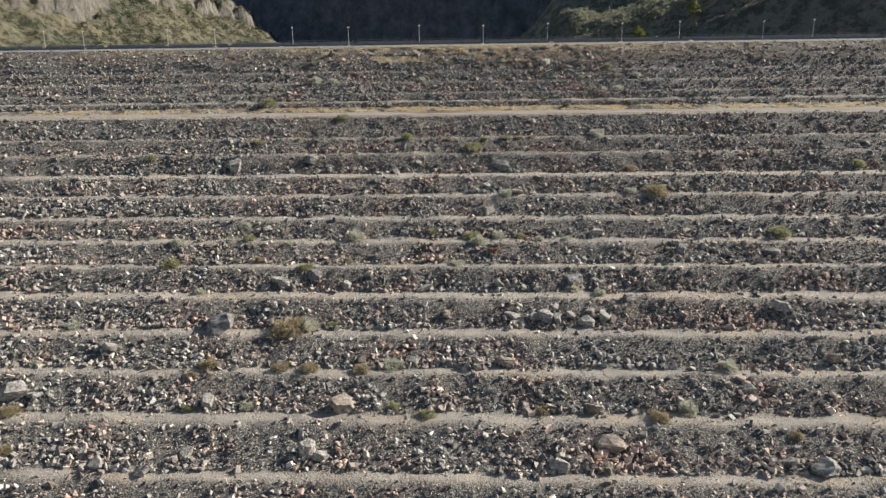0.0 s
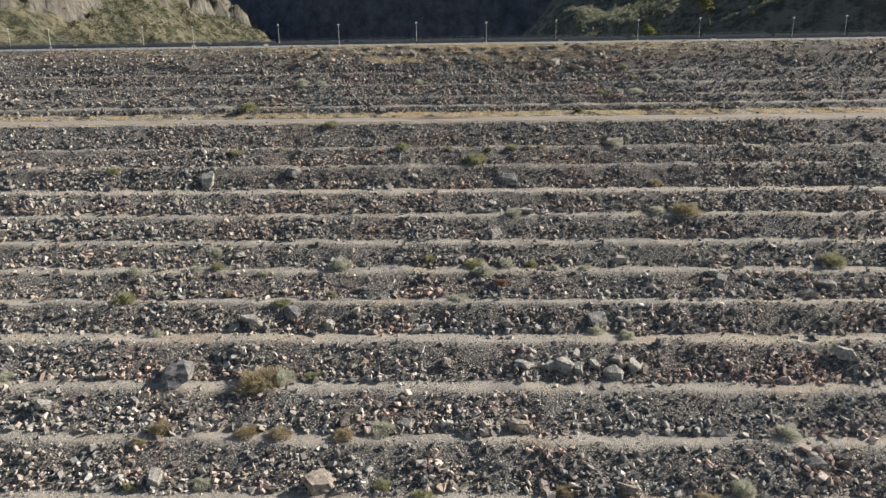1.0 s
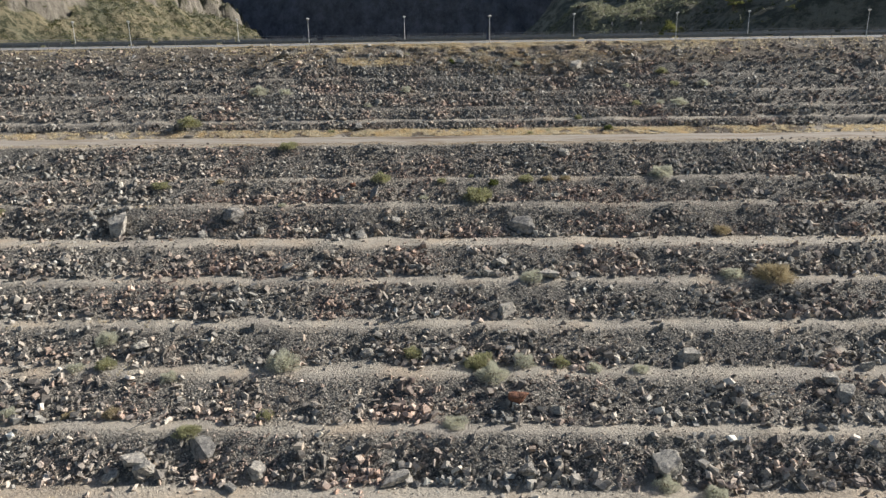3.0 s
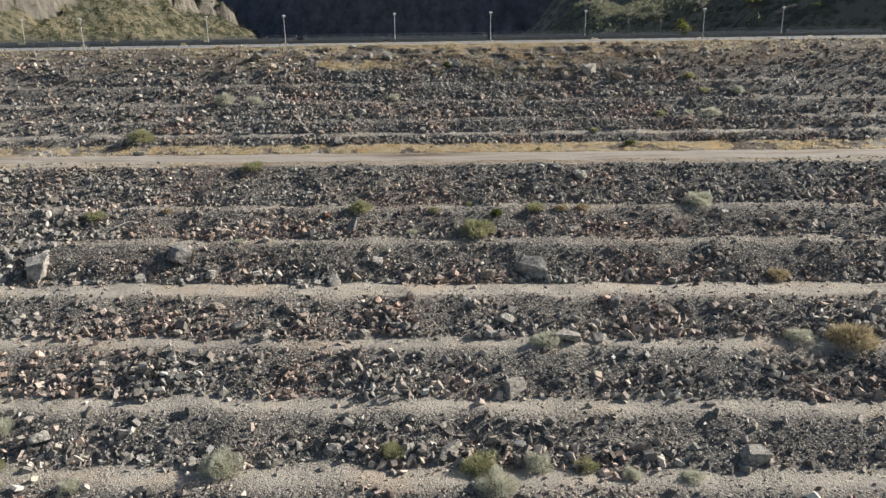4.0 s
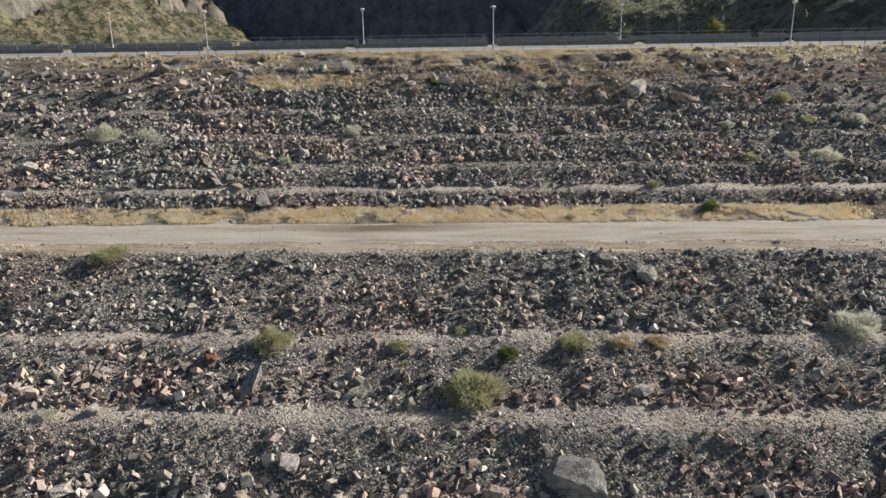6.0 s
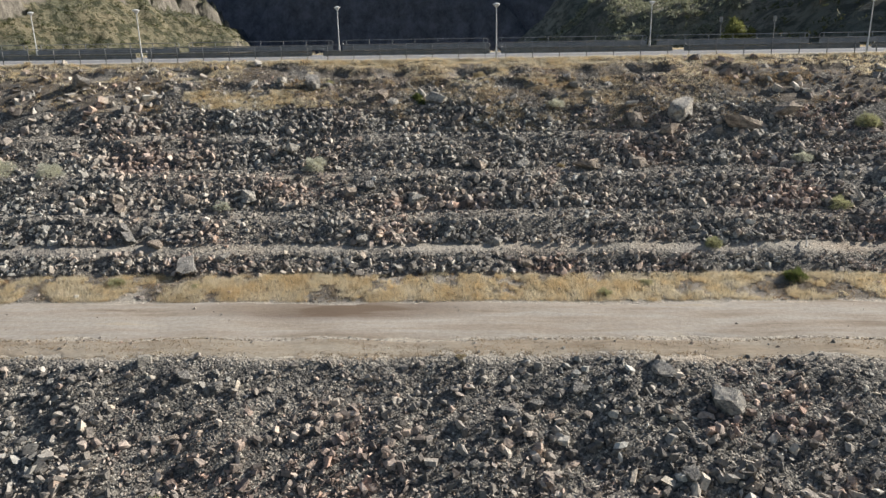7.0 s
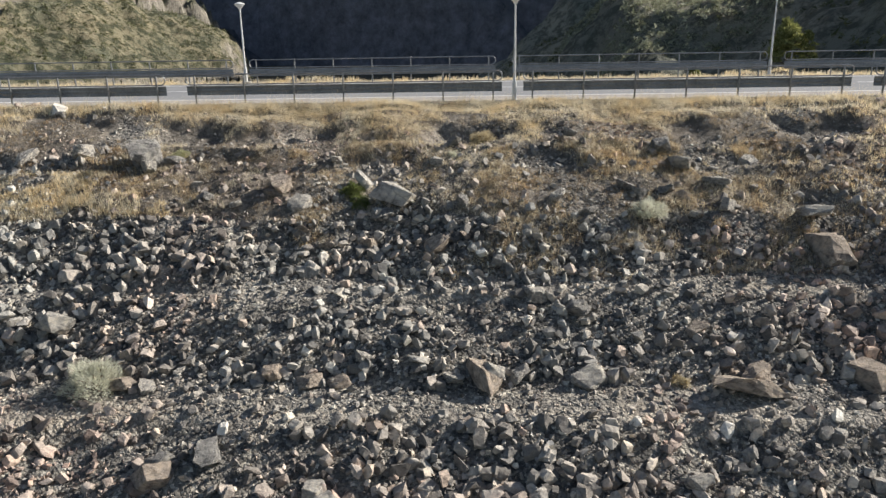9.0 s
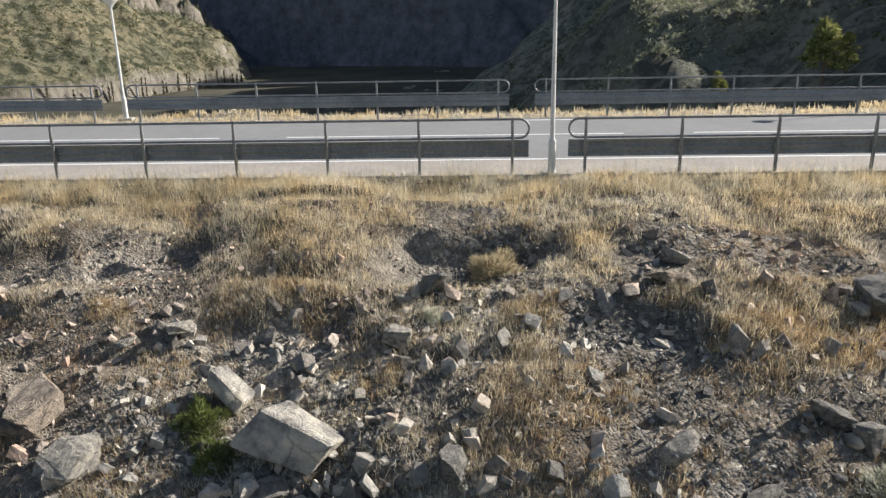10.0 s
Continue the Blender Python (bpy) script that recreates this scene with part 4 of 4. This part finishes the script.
RUST_BUSHES = [
    (12.0, -39.1, 0.66), (10.2, -39.2, 0.66), (-24.9, -39.1, 0.48), (28.0, -56.1, 1.73), (-26.2, -72.0, 0.54), (-23.0, -72.1, 0.71),
    (26.1, -47.4, 0.95), (-16.6, -84.8, 2.07), (-23.5, -90.6, 1.15), (-24.8, -92.2, 0.68), (-16.2, -90.9, 1.03), (-13.4, -91.2, 1.02),
    (-8.1, -91.3, 0.96), (9.4, -96.1, 0.85), (13.9, -96.3, 0.74), (19.9, -97.3, 1.04), (-40.7, -96.9, 1.08), (-38.4, -102.1, 0.81),
    (31.3, -99.5, 0.7), (2.4, -31.5, 0.24), (3.6, -3.3, 0.57), (8.4, -13.3, 0.32),
]
PALE_BOULDERS_A = [
    (6.7, -3.5, 0.26), (2.1, -4.6, 0.13), (-1.5, -5.2, 0.25), (2.0, -5.4, 0.21), (-2.3, -5.5, 0.15), (-0.45, -6.3, 0.5),
    (0.62, -7.25, 0.62), (-2.3, -7.5, 0.32), (13.6, -8.0, 0.45), (16.8, -8.8, 0.89), (5.1, -8.9, 0.24), (4.9, -10.9, 0.24),
    (-8.5, -11.5, 0.48), (0.2, -12.7, 0.24), (4.3, -13.1, 0.23), (18.3, -13.1, 0.35), (3.6, -13.2, 0.42), (6.1, -13.3, 0.36),
    (2.6, -13.4, 0.26), (-5.3, -13.5, 0.23), (8.0, -16.2, 0.28), (-0.5, -16.6, 0.33), (-10.1, -16.6, 0.53), (-0.2, -17.0, 0.38),
    (4.3, -20.3, 0.25), (-3.0, -20.4, 0.3), (-10.4, -21.6, 0.31), (-10.5, -31.9, 0.27), (10.3, -32.4, 0.42), (12.4, -33.9, 0.5),
    (10.14, -5.45, 0.36), (12.51, -5.16, 0.31), (11.17, -6.45, 0.31), (11.1, -7.71, 0.27), (-4.44, -7.59, 0.18), (-6.03, -6.26, 0.16),
    (10.05, -7.96, 0.18), (7.05, -8.88, 0.18), (3.56, -8.3, 0.16), (7.97, -8.76, 0.17),
]
PALE_BOULDERS_B = [
    (10.7, -42.2, 0.47), (-15.0, -43.4, 0.32), (-5.3, -46.0, 0.45), (-33.1, -46.7, 0.92), (-14.9, -47.1, 0.5), (-18.6, -47.1, 0.45),
    (-3.8, -47.8, 0.32), (-11.3, -48.0, 0.35), (-8.5, -48.4, 0.43), (-9.9, -48.4, 0.29), (8.9, -55.8, 0.66), (5.0, -60.3, 0.67),
    (-23.8, -64.7, 0.54), (18.6, -65.7, 0.62), (27.8, -68.5, 0.55), (28.2, -70.0, 0.62), (38.9, -70.6, 0.68), (8.1, -71.4, 0.44),
    (15.0, -75.7, 0.78), (14.7, -76.0, 0.9), (-19.8, -76.3, 0.75), (-11.7, -76.6, 0.5), (-2.7, -76.7, 0.7), (-19.1, -76.8, 0.58),
    (-21.2, -77.2, 0.5), (36.1, -81.4, 0.8), (9.5, -82.7, 0.6), (17.1, -82.7, 0.67), (7.0, -82.8, 0.6), (10.8, -82.9, 0.82),
    (-10.71, -52.58, 0.37), (-24.37, -47.45, 0.42), (-8.62, -47.91, 0.4), (4.72, -53.84, 0.53), (3.77, -55.39, 0.36), (-5.26, -55.24, 0.37),
    (7.81, -55.95, 0.39), (5.23, -52.66, 0.35), (14.58, -52.51, 0.28), (17.89, -47.91, 0.35), (11.13, -55.81, 0.47), (-12.09, -55.83, 0.38),
    (-14.28, -54.92, 0.54), (-2.98, -54.68, 0.34), (9.68, -54.27, 0.32), (-30.98, -18.23, 0.56), (-32.92, -24.89, 0.43),
]
PALE_BOULDERS_C = [
    (11.9, -83.2, 0.61), (15.2, -83.6, 0.73), (-34.8, -88.1, 0.71), (-3.1, -89.9, 0.52), (-41.6, -94.7, 1.05), (-39.5, -95.0, 0.55),
    (-22.3, -95.6, 0.7), (-11.6, -101.8, 0.99), (-22.2, -101.9, 0.55), (-10.2, -102.1, 0.64), (-31.5, -102.0, 0.5), (29.9, -102.1, 0.58),
    (10.4, -103.0, 0.72), (-29.8, -103.0, 0.69), (32.3, -103.2, 0.81), (-25.3, -104.1, 0.63), (-7.9, -5.5, 0.3), (-12.6, -4.7, 0.32),
    (-10.4, -4.8, 0.34), (5.8, -7.5, 0.25), (7.74, -75.78, 0.33), (13.38, -82.61, 0.52), (15.55, -81.87, 0.46), (0.95, -65.37, 0.55),
    (-1.48, -65.24, 0.38), (-5.86, -65.24, 0.43), (31.26, -66.67, 0.45), (-31.96, -67.2, 0.37), (16.35, -71.75, 0.32),
]
WARM_BOULDERS_A = [
    (-3.1, -6.7, 0.42), (2.0, -9.0, 0.34), (23.2, -9.0, 0.76), (13.6, -9.4, 0.63), (20.6, -9.8, 1.0), (15.5, -10.7, 0.46),
    (9.1, -11.9, 0.3), (-2.1, -13.1, 0.27), (3.4, -13.3, 0.48), (13.2, -13.3, 0.49), (10.3, -13.3, 0.38), (-1.1, -13.4, 0.26),
    (-0.3, -13.4, 0.26), (-6.0, -13.5, 0.26), (10.0, -13.8, 0.56), (-4.3, -16.2, 0.41), (-6.9, -16.8, 0.28), (-13.7, -16.9, 0.42),
    (-17.5, -17.3, 0.42), (-14.3, -20.5, 0.35), (5.7, -22.0, 0.33), (3.6, -47.3, 0.5), (-0.2, -47.4, 0.44), (-6.9, -47.4, 0.44),
    (5.3, -47.8, 0.35), (-16.5, -52.3, 0.43), (16.3, -52.9, 0.46), (-11.0, -53.1, 0.42), (-19.1, -83.2, 0.53), (-2.12, -8.43, 0.2),
    (9.81, -7.2, 0.19), (-0.05, -8.71, 0.24), (-1.31, -8.84, 0.19), (3.78, -8.73, 0.19), (-3.28, -7.06, 0.22), (2.94, -8.74, 0.16),
    (-8.42, -16.87, 0.38), (-17.82, -16.76, 0.38), (-8.36, -35.3, 0.24),
]
WARM_BOULDERS_B = [
    (38.5, -89.4, 0.68), (6.4, -4.2, 0.2), (6.65, -4.3, 0.15), (6.4, -90.1, 0.8), (-9.2, -95.9, 0.96), (14.7, -100.6, 0.94),
    (0.04, -82.44, 0.54), (14.05, -96.26, 0.61), (-8.29, -89.74, 0.55), (-31.56, -84.15, 0.52), (-33.43, -101.73, 0.5),
]
GREY_BOULDERS_A = [
    (2.5, -4.2, 0.25), (9.7, -4.6, 0.38), (-25.0, -4.7, 0.78), (2.9, -7.6, 0.23), (0.3, -7.8, 0.3), (6.0, -11.2, 0.28),
    (-16.1, -19.8, 0.39), (-12.1, -22.3, 0.57), (-7.9, -42.0, 0.64), (-21.7, -45.5, 0.86), (7.1, -46.6, 1.11), (12.8, -52.1, 0.47),
    (-15.7, -75.0, 0.77), (5.7, -76.5, 0.66), (-13.1, -77.9, 0.45), (19.9, -79.7, 0.56), (28.8, -93.7, 0.65), (-24.1, -84.2, 1.5),
    (8.13, -6.83, 0.25), (8.51, -7.08, 0.25), (6.77, -8.0, 0.22), (-8.12, -4.96, 0.56), (-7.12, -5.01, 0.28), (-5.45, -7.03, 0.19),
    (9.3, -7.0, 0.22), (-3.07, -15.77, 0.38), (-10.92, -16.13, 0.36), (-16.5, -19.35, 0.36), (-15.25, -19.44, 0.29), (-4.25, -15.77, 0.32),
    (1.82, -18.49, 0.25), (10.42, -36.89, 0.32), (-0.33, -35.85, 0.2), (5.46, -37.0, 0.23), (2.93, -36.48, 0.18), (-7.25, -33.16, 0.29),
    (6.89, -33.17, 0.27), (5.32, -33.74, 0.25), (4.22, -34.31, 0.28), (-8.46, -32.9, 0.27),
]
RED_BOULDERS_A = [
    (-10.3, -40.3, 0.4), (5.3, -71.0, 0.58),
]

BUSH_KINDS = [
    (GREEN_BUSHES, M_GREEN, "yellow-green broom bush growing among the stones", (1.0, 0.95, 0.85), 2400, 0.12),
    (SAGE_BUSHES, M_SAGE, "rounded grey-green sage bush on a stony ledge", (1.0, 0.95, 0.9), 3300, 0.1),
    (RUST_BUSHES, M_RUST, "dry orange-brown shrub on a dusty ledge", (1.0, 0.9, 0.75), 2000, 0.13),
    (DARK_BUSHES, M_DARKLEAF, "dark green leafy bush between the boulders", (0.9, 0.85, 1.0), 2300, 0.13),
]
for n, (spots, mat, label, shape, count, leaf) in enumerate(BUSH_KINDS):
    models = [build_bush(900 + 10 * n + k, mat, label, tuple(s * f for s, f in zip(shape, ((1, 1, 1), (1.15, 0.95, 0.8), (0.9, 1, 1.15))[k])), count, leaf) for k in range(3)]
    used = set()
    for k, (x, y, r) in enumerate(spots):
        m = pose(x, y, ground_at(x, y) - 0.06, 0, 0, 57 * k)
        model = models[k % 3]
        if k % 3 in used:
            copy = copy_thing(model, m)
        else:
            used.add(k % 3)
            model.matrix_basis = m
            copy = model
        copy.scale = (1.05 * r, 1.05 * r, 1.0 * r)


# ---- boulders ----
def boulder_mesh(seed, mat, slab=None):
    """A broken block: the hull of a few points, its edges worn and its faces chipped; slab gives half sizes of a plain split block."""
    g = np.random.default_rng(seed)
    shape = [(1.25, 0.9, 0.75), (1.1, 1.0, 0.95), (1.45, 0.85, 0.6), (1.0, 0.9, 1.1)][seed % 4]
    v, f = hull_shape(seed * 7 + 3, 8, tuple(2.0 * k for k in shape), False, True) if slab is None else hull_shape(seed, 8, tuple(2.5 * k for k in slab), True)
    bm = bmesh.new()
    vs = [bm.verts.new(q) for q in v]
    for t in f:
        bm.faces.new([vs[k] for k in t])
    bmesh.ops.dissolve_limit(bm, angle_limit=0.22, verts=bm.verts, edges=bm.edges)
    bmesh.ops.bevel(bm, geom=list(bm.edges), offset=0.025, segments=1, affect="EDGES")
    bmesh.ops.triangulate(bm, faces=bm.faces)
    bmesh.ops.subdivide_edges(bm, edges=[e for e in bm.edges if e.calc_length() > 0.35], cuts=2, use_grid_fill=True)
    bmesh.ops.triangulate(bm, faces=bm.faces)
    for q in bm.verts:
        q.co *= 1 + (0.13 if slab is None else 0.05) * noise.fractal(q.co * 1.3 + Vector((seed, 0, 0)), 0.8, 2.0, 6) + 0.04 * noise.noise(q.co * 6 + Vector((0, seed, 0)))
    me = bpy.data.meshes.new("boulder")
    bm.to_mesh(me)
    bm.free()
    me.materials.append(mat)
    return me


def tinted(name, low, high):
    """Weathered rock: bedding bands, lichen blotches, dark cracks and a chipped skin."""
    m, b, add, link = material(name, 0.9)
    spot = add("TexCoord").outputs["Object"]
    bed = add("Mapping")
    bed.inputs["Scale"].default_value = (1.2, 1.4, 1.9)
    link(spot, bed.inputs["Vector"])
    bands = noise_at(add, link, 1.6, 6, 0.7, bed.outputs[0])
    tone = ramp(add, [(0.3, low), (0.5, tuple((p + q) / 2 for p, q in zip(low, high))), (0.68, high)])
    link(bands.outputs[0], tone.inputs[0])
    blotch = noise_at(add, link, 2.6, 6, 0.7, spot)
    lichen = ramp(add, [(0.36, (0.5, 0.5, 0.52)), (0.5, (1.0, 1.0, 1.0)), (0.66, (1.3, 1.26, 1.16))])
    link(blotch.outputs[0], lichen.inputs[0])
    c = mix(add, link, 1.0, tone.outputs[0], lichen.outputs[0], "MULTIPLY")
    bent = mix(add, link, 0.3, spot, blotch.outputs[1])
    cells = add("TexVoronoi", feature="DISTANCE_TO_EDGE", in_Scale=0.9)
    link(bent, cells.inputs["Vector"])
    crack = ramp(add, [(0.0, (0.62, 0.61, 0.6)), (0.018, (1.0, 1.0, 1.0))])
    link(cells.outputs["Distance"], crack.inputs[0])
    link(mix(add, link, 1.0, c, crack.outputs[0], "MULTIPLY"), b.inputs["Base Color"])
    grain = noise_at(add, link, 14, 5, 0.7, spot)
    h = add("Math", operation="MULTIPLY_ADD")
    link(bands.outputs[0], h.inputs[0])
    h.inputs[1].default_value = 0.5
    link(grain.outputs[0], h.inputs[2])
    bump(add, link, b, h.outputs[0], 0.9, 0.12)
    return m


BOULDER_KINDS = [
    (PALE_BOULDERS_A + PALE_BOULDERS_B + PALE_BOULDERS_C, tinted("pale_rock", (0.36, 0.34, 0.31), (0.68, 0.63, 0.55)), "pale grey angular boulder lying among the rubble"),
    (WARM_BOULDERS_A + WARM_BOULDERS_B, tinted("warm_rock", (0.36, 0.295, 0.24), (0.58, 0.49, 0.40)), "tan and rust-stained boulder lying among the rubble"),
    (GREY_BOULDERS_A, tinted("grey_rock", (0.24, 0.228, 0.215), (0.42, 0.40, 0.365)), "weathered dark grey boulder lying among the rubble"),
    (RED_BOULDERS_A, tinted("red_rock", (0.23, 0.11, 0.075), (0.34, 0.18, 0.12)), "reddish brown boulder on a stony ledge"),
]
# slabs that lean: rotations and the three scales
LEANING = {(-11.6, -101.8): (6, -8, 30, 0.75, 0.6, 1.35), (20.6, -9.8): (-8, 10, 12, 1.25, 0.9, 0.6)}
# split slabs beside the dark bush: half sizes, then rotations
SLABS = {(0.62, -7.25): ((0.46, 0.26, 0.27), -14, 20, -16, 61), (-0.45, -6.3): ((0.37, 0.18, 0.15), -12, 48, -8, 64)}
for n, (spots, mat, label) in enumerate(BOULDER_KINDS):
    shapes = [boulder_mesh(40 + 20 * n + k, mat) for k in range(6)]
    for k, (x, y, r) in enumerate(spots):
        rock = new("boulder", shapes[k % 6])
        g = np.random.default_rng(5000 + 100 * n + k)
        rock.matrix_basis = pose(x, y, ground_at(x, y) + 0.36 * r, g.uniform(-25, 25), g.uniform(-25, 25), g.uniform(0, 360))
        rock.scale = (1.1 * r, r * g.uniform(0.8, 1.1), r * g.uniform(0.6, 0.9))
        if (x, y) in LEANING:
            rx, ry, rz, sx, sy, sz = LEANING[(x, y)]
            rock.matrix_basis = pose(x, y, ground_at(x, y) + 0.25 * r, rx, ry, rz)
            rock.scale = (sx * r, sy * r, sz * r)
        if (x, y) in SLABS:
            half, rx, ry, rz, seed = SLABS[(x, y)]
            rock.data = boulder_mesh(seed, mat, half)
            rock.matrix_basis = pose(x, y, ground_at(x, y) + 0.22, rx, ry, rz)
        tagged(rock, label, "boulder", "boulders on the dam slope")


# ---- dead branches ----
def build_branch(seed, x, y, long, turn, pale):
    g = np.random.default_rng(seed)
    branch = thing("dead_branch", "bleached dead branch lying on the stones" if pale else "dark dead branch lying on the ledge", "branch")
    spine = [(long * (t - 0.5), 0.06 * long * math.sin(4 * t + seed), 0.1 * long * math.sin(2.5 * t)) for t in (0, 0.25, 0.5, 0.75, 1)]
    bm = bmesh.new()
    tube(bm, spine, [0.055, 0.05, 0.04, 0.03, 0.012], 7)
    mat = M_DRIFT if pale else M_TWIG
    stem = part("stem", bm, mat, branch)
    for k in range(4):
        t = 0.3 + 0.17 * k
        base = Vector((long * (t - 0.5), 0.06 * long * math.sin(4 * t + seed), 0.1 * long * math.sin(2.5 * t)))
        tip = base + Vector((g.uniform(0.1, 0.3), g.uniform(-0.2, 0.2), g.uniform(0.1, 0.25))) * long
        bm = bmesh.new()
        tube(bm, [base, (base + tip) / 2 + Vector((0, 0, 0.02 * long)), tip], [0.024, 0.017, 0.006], 5)
        part("twig", bm, mat, stem)
    branch.matrix_basis = pose(x, y, ground_at(x, y) + 0.14, 0, -8, turn)


for k, spot in enumerate([(-20.2, -73.3, 2.6, 35, True), (6.8, -103.7, 2.8, -20, False), (-28.3, -41.2, 2.4, 40, True), (20.6, -20.6, 1.3, 60, True)]):
    build_branch(2100 + k, *spot)

# ---- trees and scrub beyond the crest ----
def build_tree(name, seed, label, category, tall, wide, clumps, mat, slim=False):
    g = np.random.default_rng(seed)
    tree = thing(name, label, category)
    bm = bmesh.new()
    bend = g.uniform(-0.25, 0.25, 2)
    spine = [(bend[0] * t * t, bend[1] * t * t, tall * t * 0.92 - 0.4 * (1 - t)) for t in (0, 0.3, 0.6, 1.0)]
    tube(bm, spine, [0.035 * tall, 0.028 * tall, 0.018 * tall, 0.006 * tall], 7)
    for k in range(8):
        w, h = 2.4 * k, 0.22 + 0.085 * k
        reach = wide * (0.9 - 0.7 * (h if not slim else 0.5)) * (0.3 if slim else 1)
        tube(bm, [(0, 0, tall * h), (reach * 0.5 * math.cos(w), reach * 0.5 * math.sin(w), tall * h + 0.15 * reach), (reach * math.cos(w), reach * math.sin(w), tall * h + 0.4 * reach)],
             [0.014 * tall, 0.009 * tall, 0.003 * tall], 5)
    part("trunk", bm, M_TWIG, tree)
    bits = []
    for k in range(clumps):
        h = g.uniform(0.12 if slim else 0.32, 1.0)
        spread = wide * (math.sin(math.pi * min(1, h * 0.85 + 0.12)) ** 0.7 if not slim else (1 - h) ** 0.5 * 0.9 + 0.1)
        w, r = g.uniform(0, 6.28), spread * g.uniform(0.35, 1.0)
        size = (0.4 if slim else 0.26) * wide * g.uniform(0.6, 1.3)
        v = leaf_cloud(g, 60, (size, size, size * (2.2 if slim else 0.8)), size * 0.7, 0.2, 0.3)
        bits.append(v + np.array([r * math.cos(w), r * math.sin(w), tall * h]))
    v = np.concatenate(bits)
    crown = new("crown", mesh_from("crown", v, np.arange(len(v)).reshape(-1, 3), mat))
    crown.parent = tree
    return tree


def stand(height, x, y):
    return float(height(np.array([[float(x)]]), np.array([[float(y)]]))[0, 0])


for k, (x, y, tall, wide) in enumerate([(57, 104, 9.5, 3.3), (60, 103, 6.5, 1.6), (84, 118, 8.5, 3.2), (90, 121, 7.5, 2.8), (75, 108, 5.5, 2.2), (98, 128, 9.0, 3.4), (46, 118, 6.5, 1.7)]):
    tree = build_tree("pine_tree", 1200 + k, "sunlit olive-green pine tree on the mountainside", "tree", tall, wide, 60, M_PINE)
    tree.matrix_basis = pose(x, y, stand(right_hill, x, y) - 0.3)
for k in range(24):
    s = 5 + 7.6 * k + 6 * math.sin(3.1 * k)
    x, y = -195 - 0.447 * s + 9 + 3 * math.sin(7 * k), 655 - 0.894 * s - 5
    tree = build_tree("cypress", 1300 + k, "slim dark cypress at the foot of the dry hillside", "tree", 12 + 3 * math.sin(5 * k), 1.0, 46, M_CYPRESS, True)
    tagged(tree, group="cypresses below the hillside")
    tree.matrix_basis = pose(x, y, max(stand(left_hill, x, y), stand(valley, x, y)) - 0.5)


def scrub_on(name, height, count, x0, x1, y0, y1, low, high, mat, label, seed, limit):
    g = np.random.default_rng(seed)
    x, y = g.uniform(x0, x1, count), g.uniform(y0, y1, count)
    ok = rough(x, y, 45, seed, 4, 0.6) > limit
    x, y = x[ok], y[ok]
    z = height(x, y)
    size = g.uniform(low, high, len(x))
    n = 11
    p = g.normal(size=(len(x), n, 3))
    p /= np.linalg.norm(p, axis=2)[..., None]
    p *= g.random((len(x), n, 1)) ** 0.4
    p[..., 2] = np.abs(p[..., 2]) * 0.8
    at = np.stack([x, y, z - 0.2], -1)[:, None] + p * size[:, None, None]
    a = at + g.normal(0, 0.3, at.shape) * size[:, None, None]
    b = at + g.normal(0, 0.3, at.shape) * size[:, None, None]
    v = np.stack([at, a, b], 2).reshape(-1, 3)
    ob = new(name, mesh_from(name, v, np.arange(len(v)).reshape(-1, 3), mat))
    return tagged(ob, label, "scrub", kind="stuff")


scrub_on("hillside_scrub", left_hill, 8500, -420, -130, 330, 760, 0.8, 2.9, M_SCRUB, "low olive scrub dotted over the dry hillside", 91, -0.3)
scrub_on("mountainside_scrub", right_hill, 5000, -10, 200, 70, 300, 0.6, 1.7, M_SCRUB, "low scrub dotted over the shaded mountainside", 92, -0.25)

scrub_on("spur_scrub", right_hill, 6000, 28, 92, 145, 235, 0.4, 1.5, M_SPUR, "green and silvery low scrub on the sunlit spur", 93, -0.7)

# ---- the nearest stones of the slope, one by one ----
STONE_MESHES = []
for k, (v, f) in enumerate([hull_shape(1500 + 5 * j + 3, 8, ((1.0, 0.8, 0.62), (1.15, 0.75, 0.42), (0.95, 0.85, 0.7))[j % 3], False, True) for j in range(12)]):
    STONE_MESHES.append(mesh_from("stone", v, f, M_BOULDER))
stone_turns = turns(len(order), np.random.default_rng(19))
for k, j in enumerate(order):
    ob = new("stone", STONE_MESHES[k % 12])
    ob.parent = embankment
    m = Matrix([list(r) for r in stone_turns[k]]).to_4x4()
    s = float(sizes[j])
    ob.matrix_basis = Matrix.Translation(places[j]) @ m @ Matrix.Diagonal((s, s, s, 1))
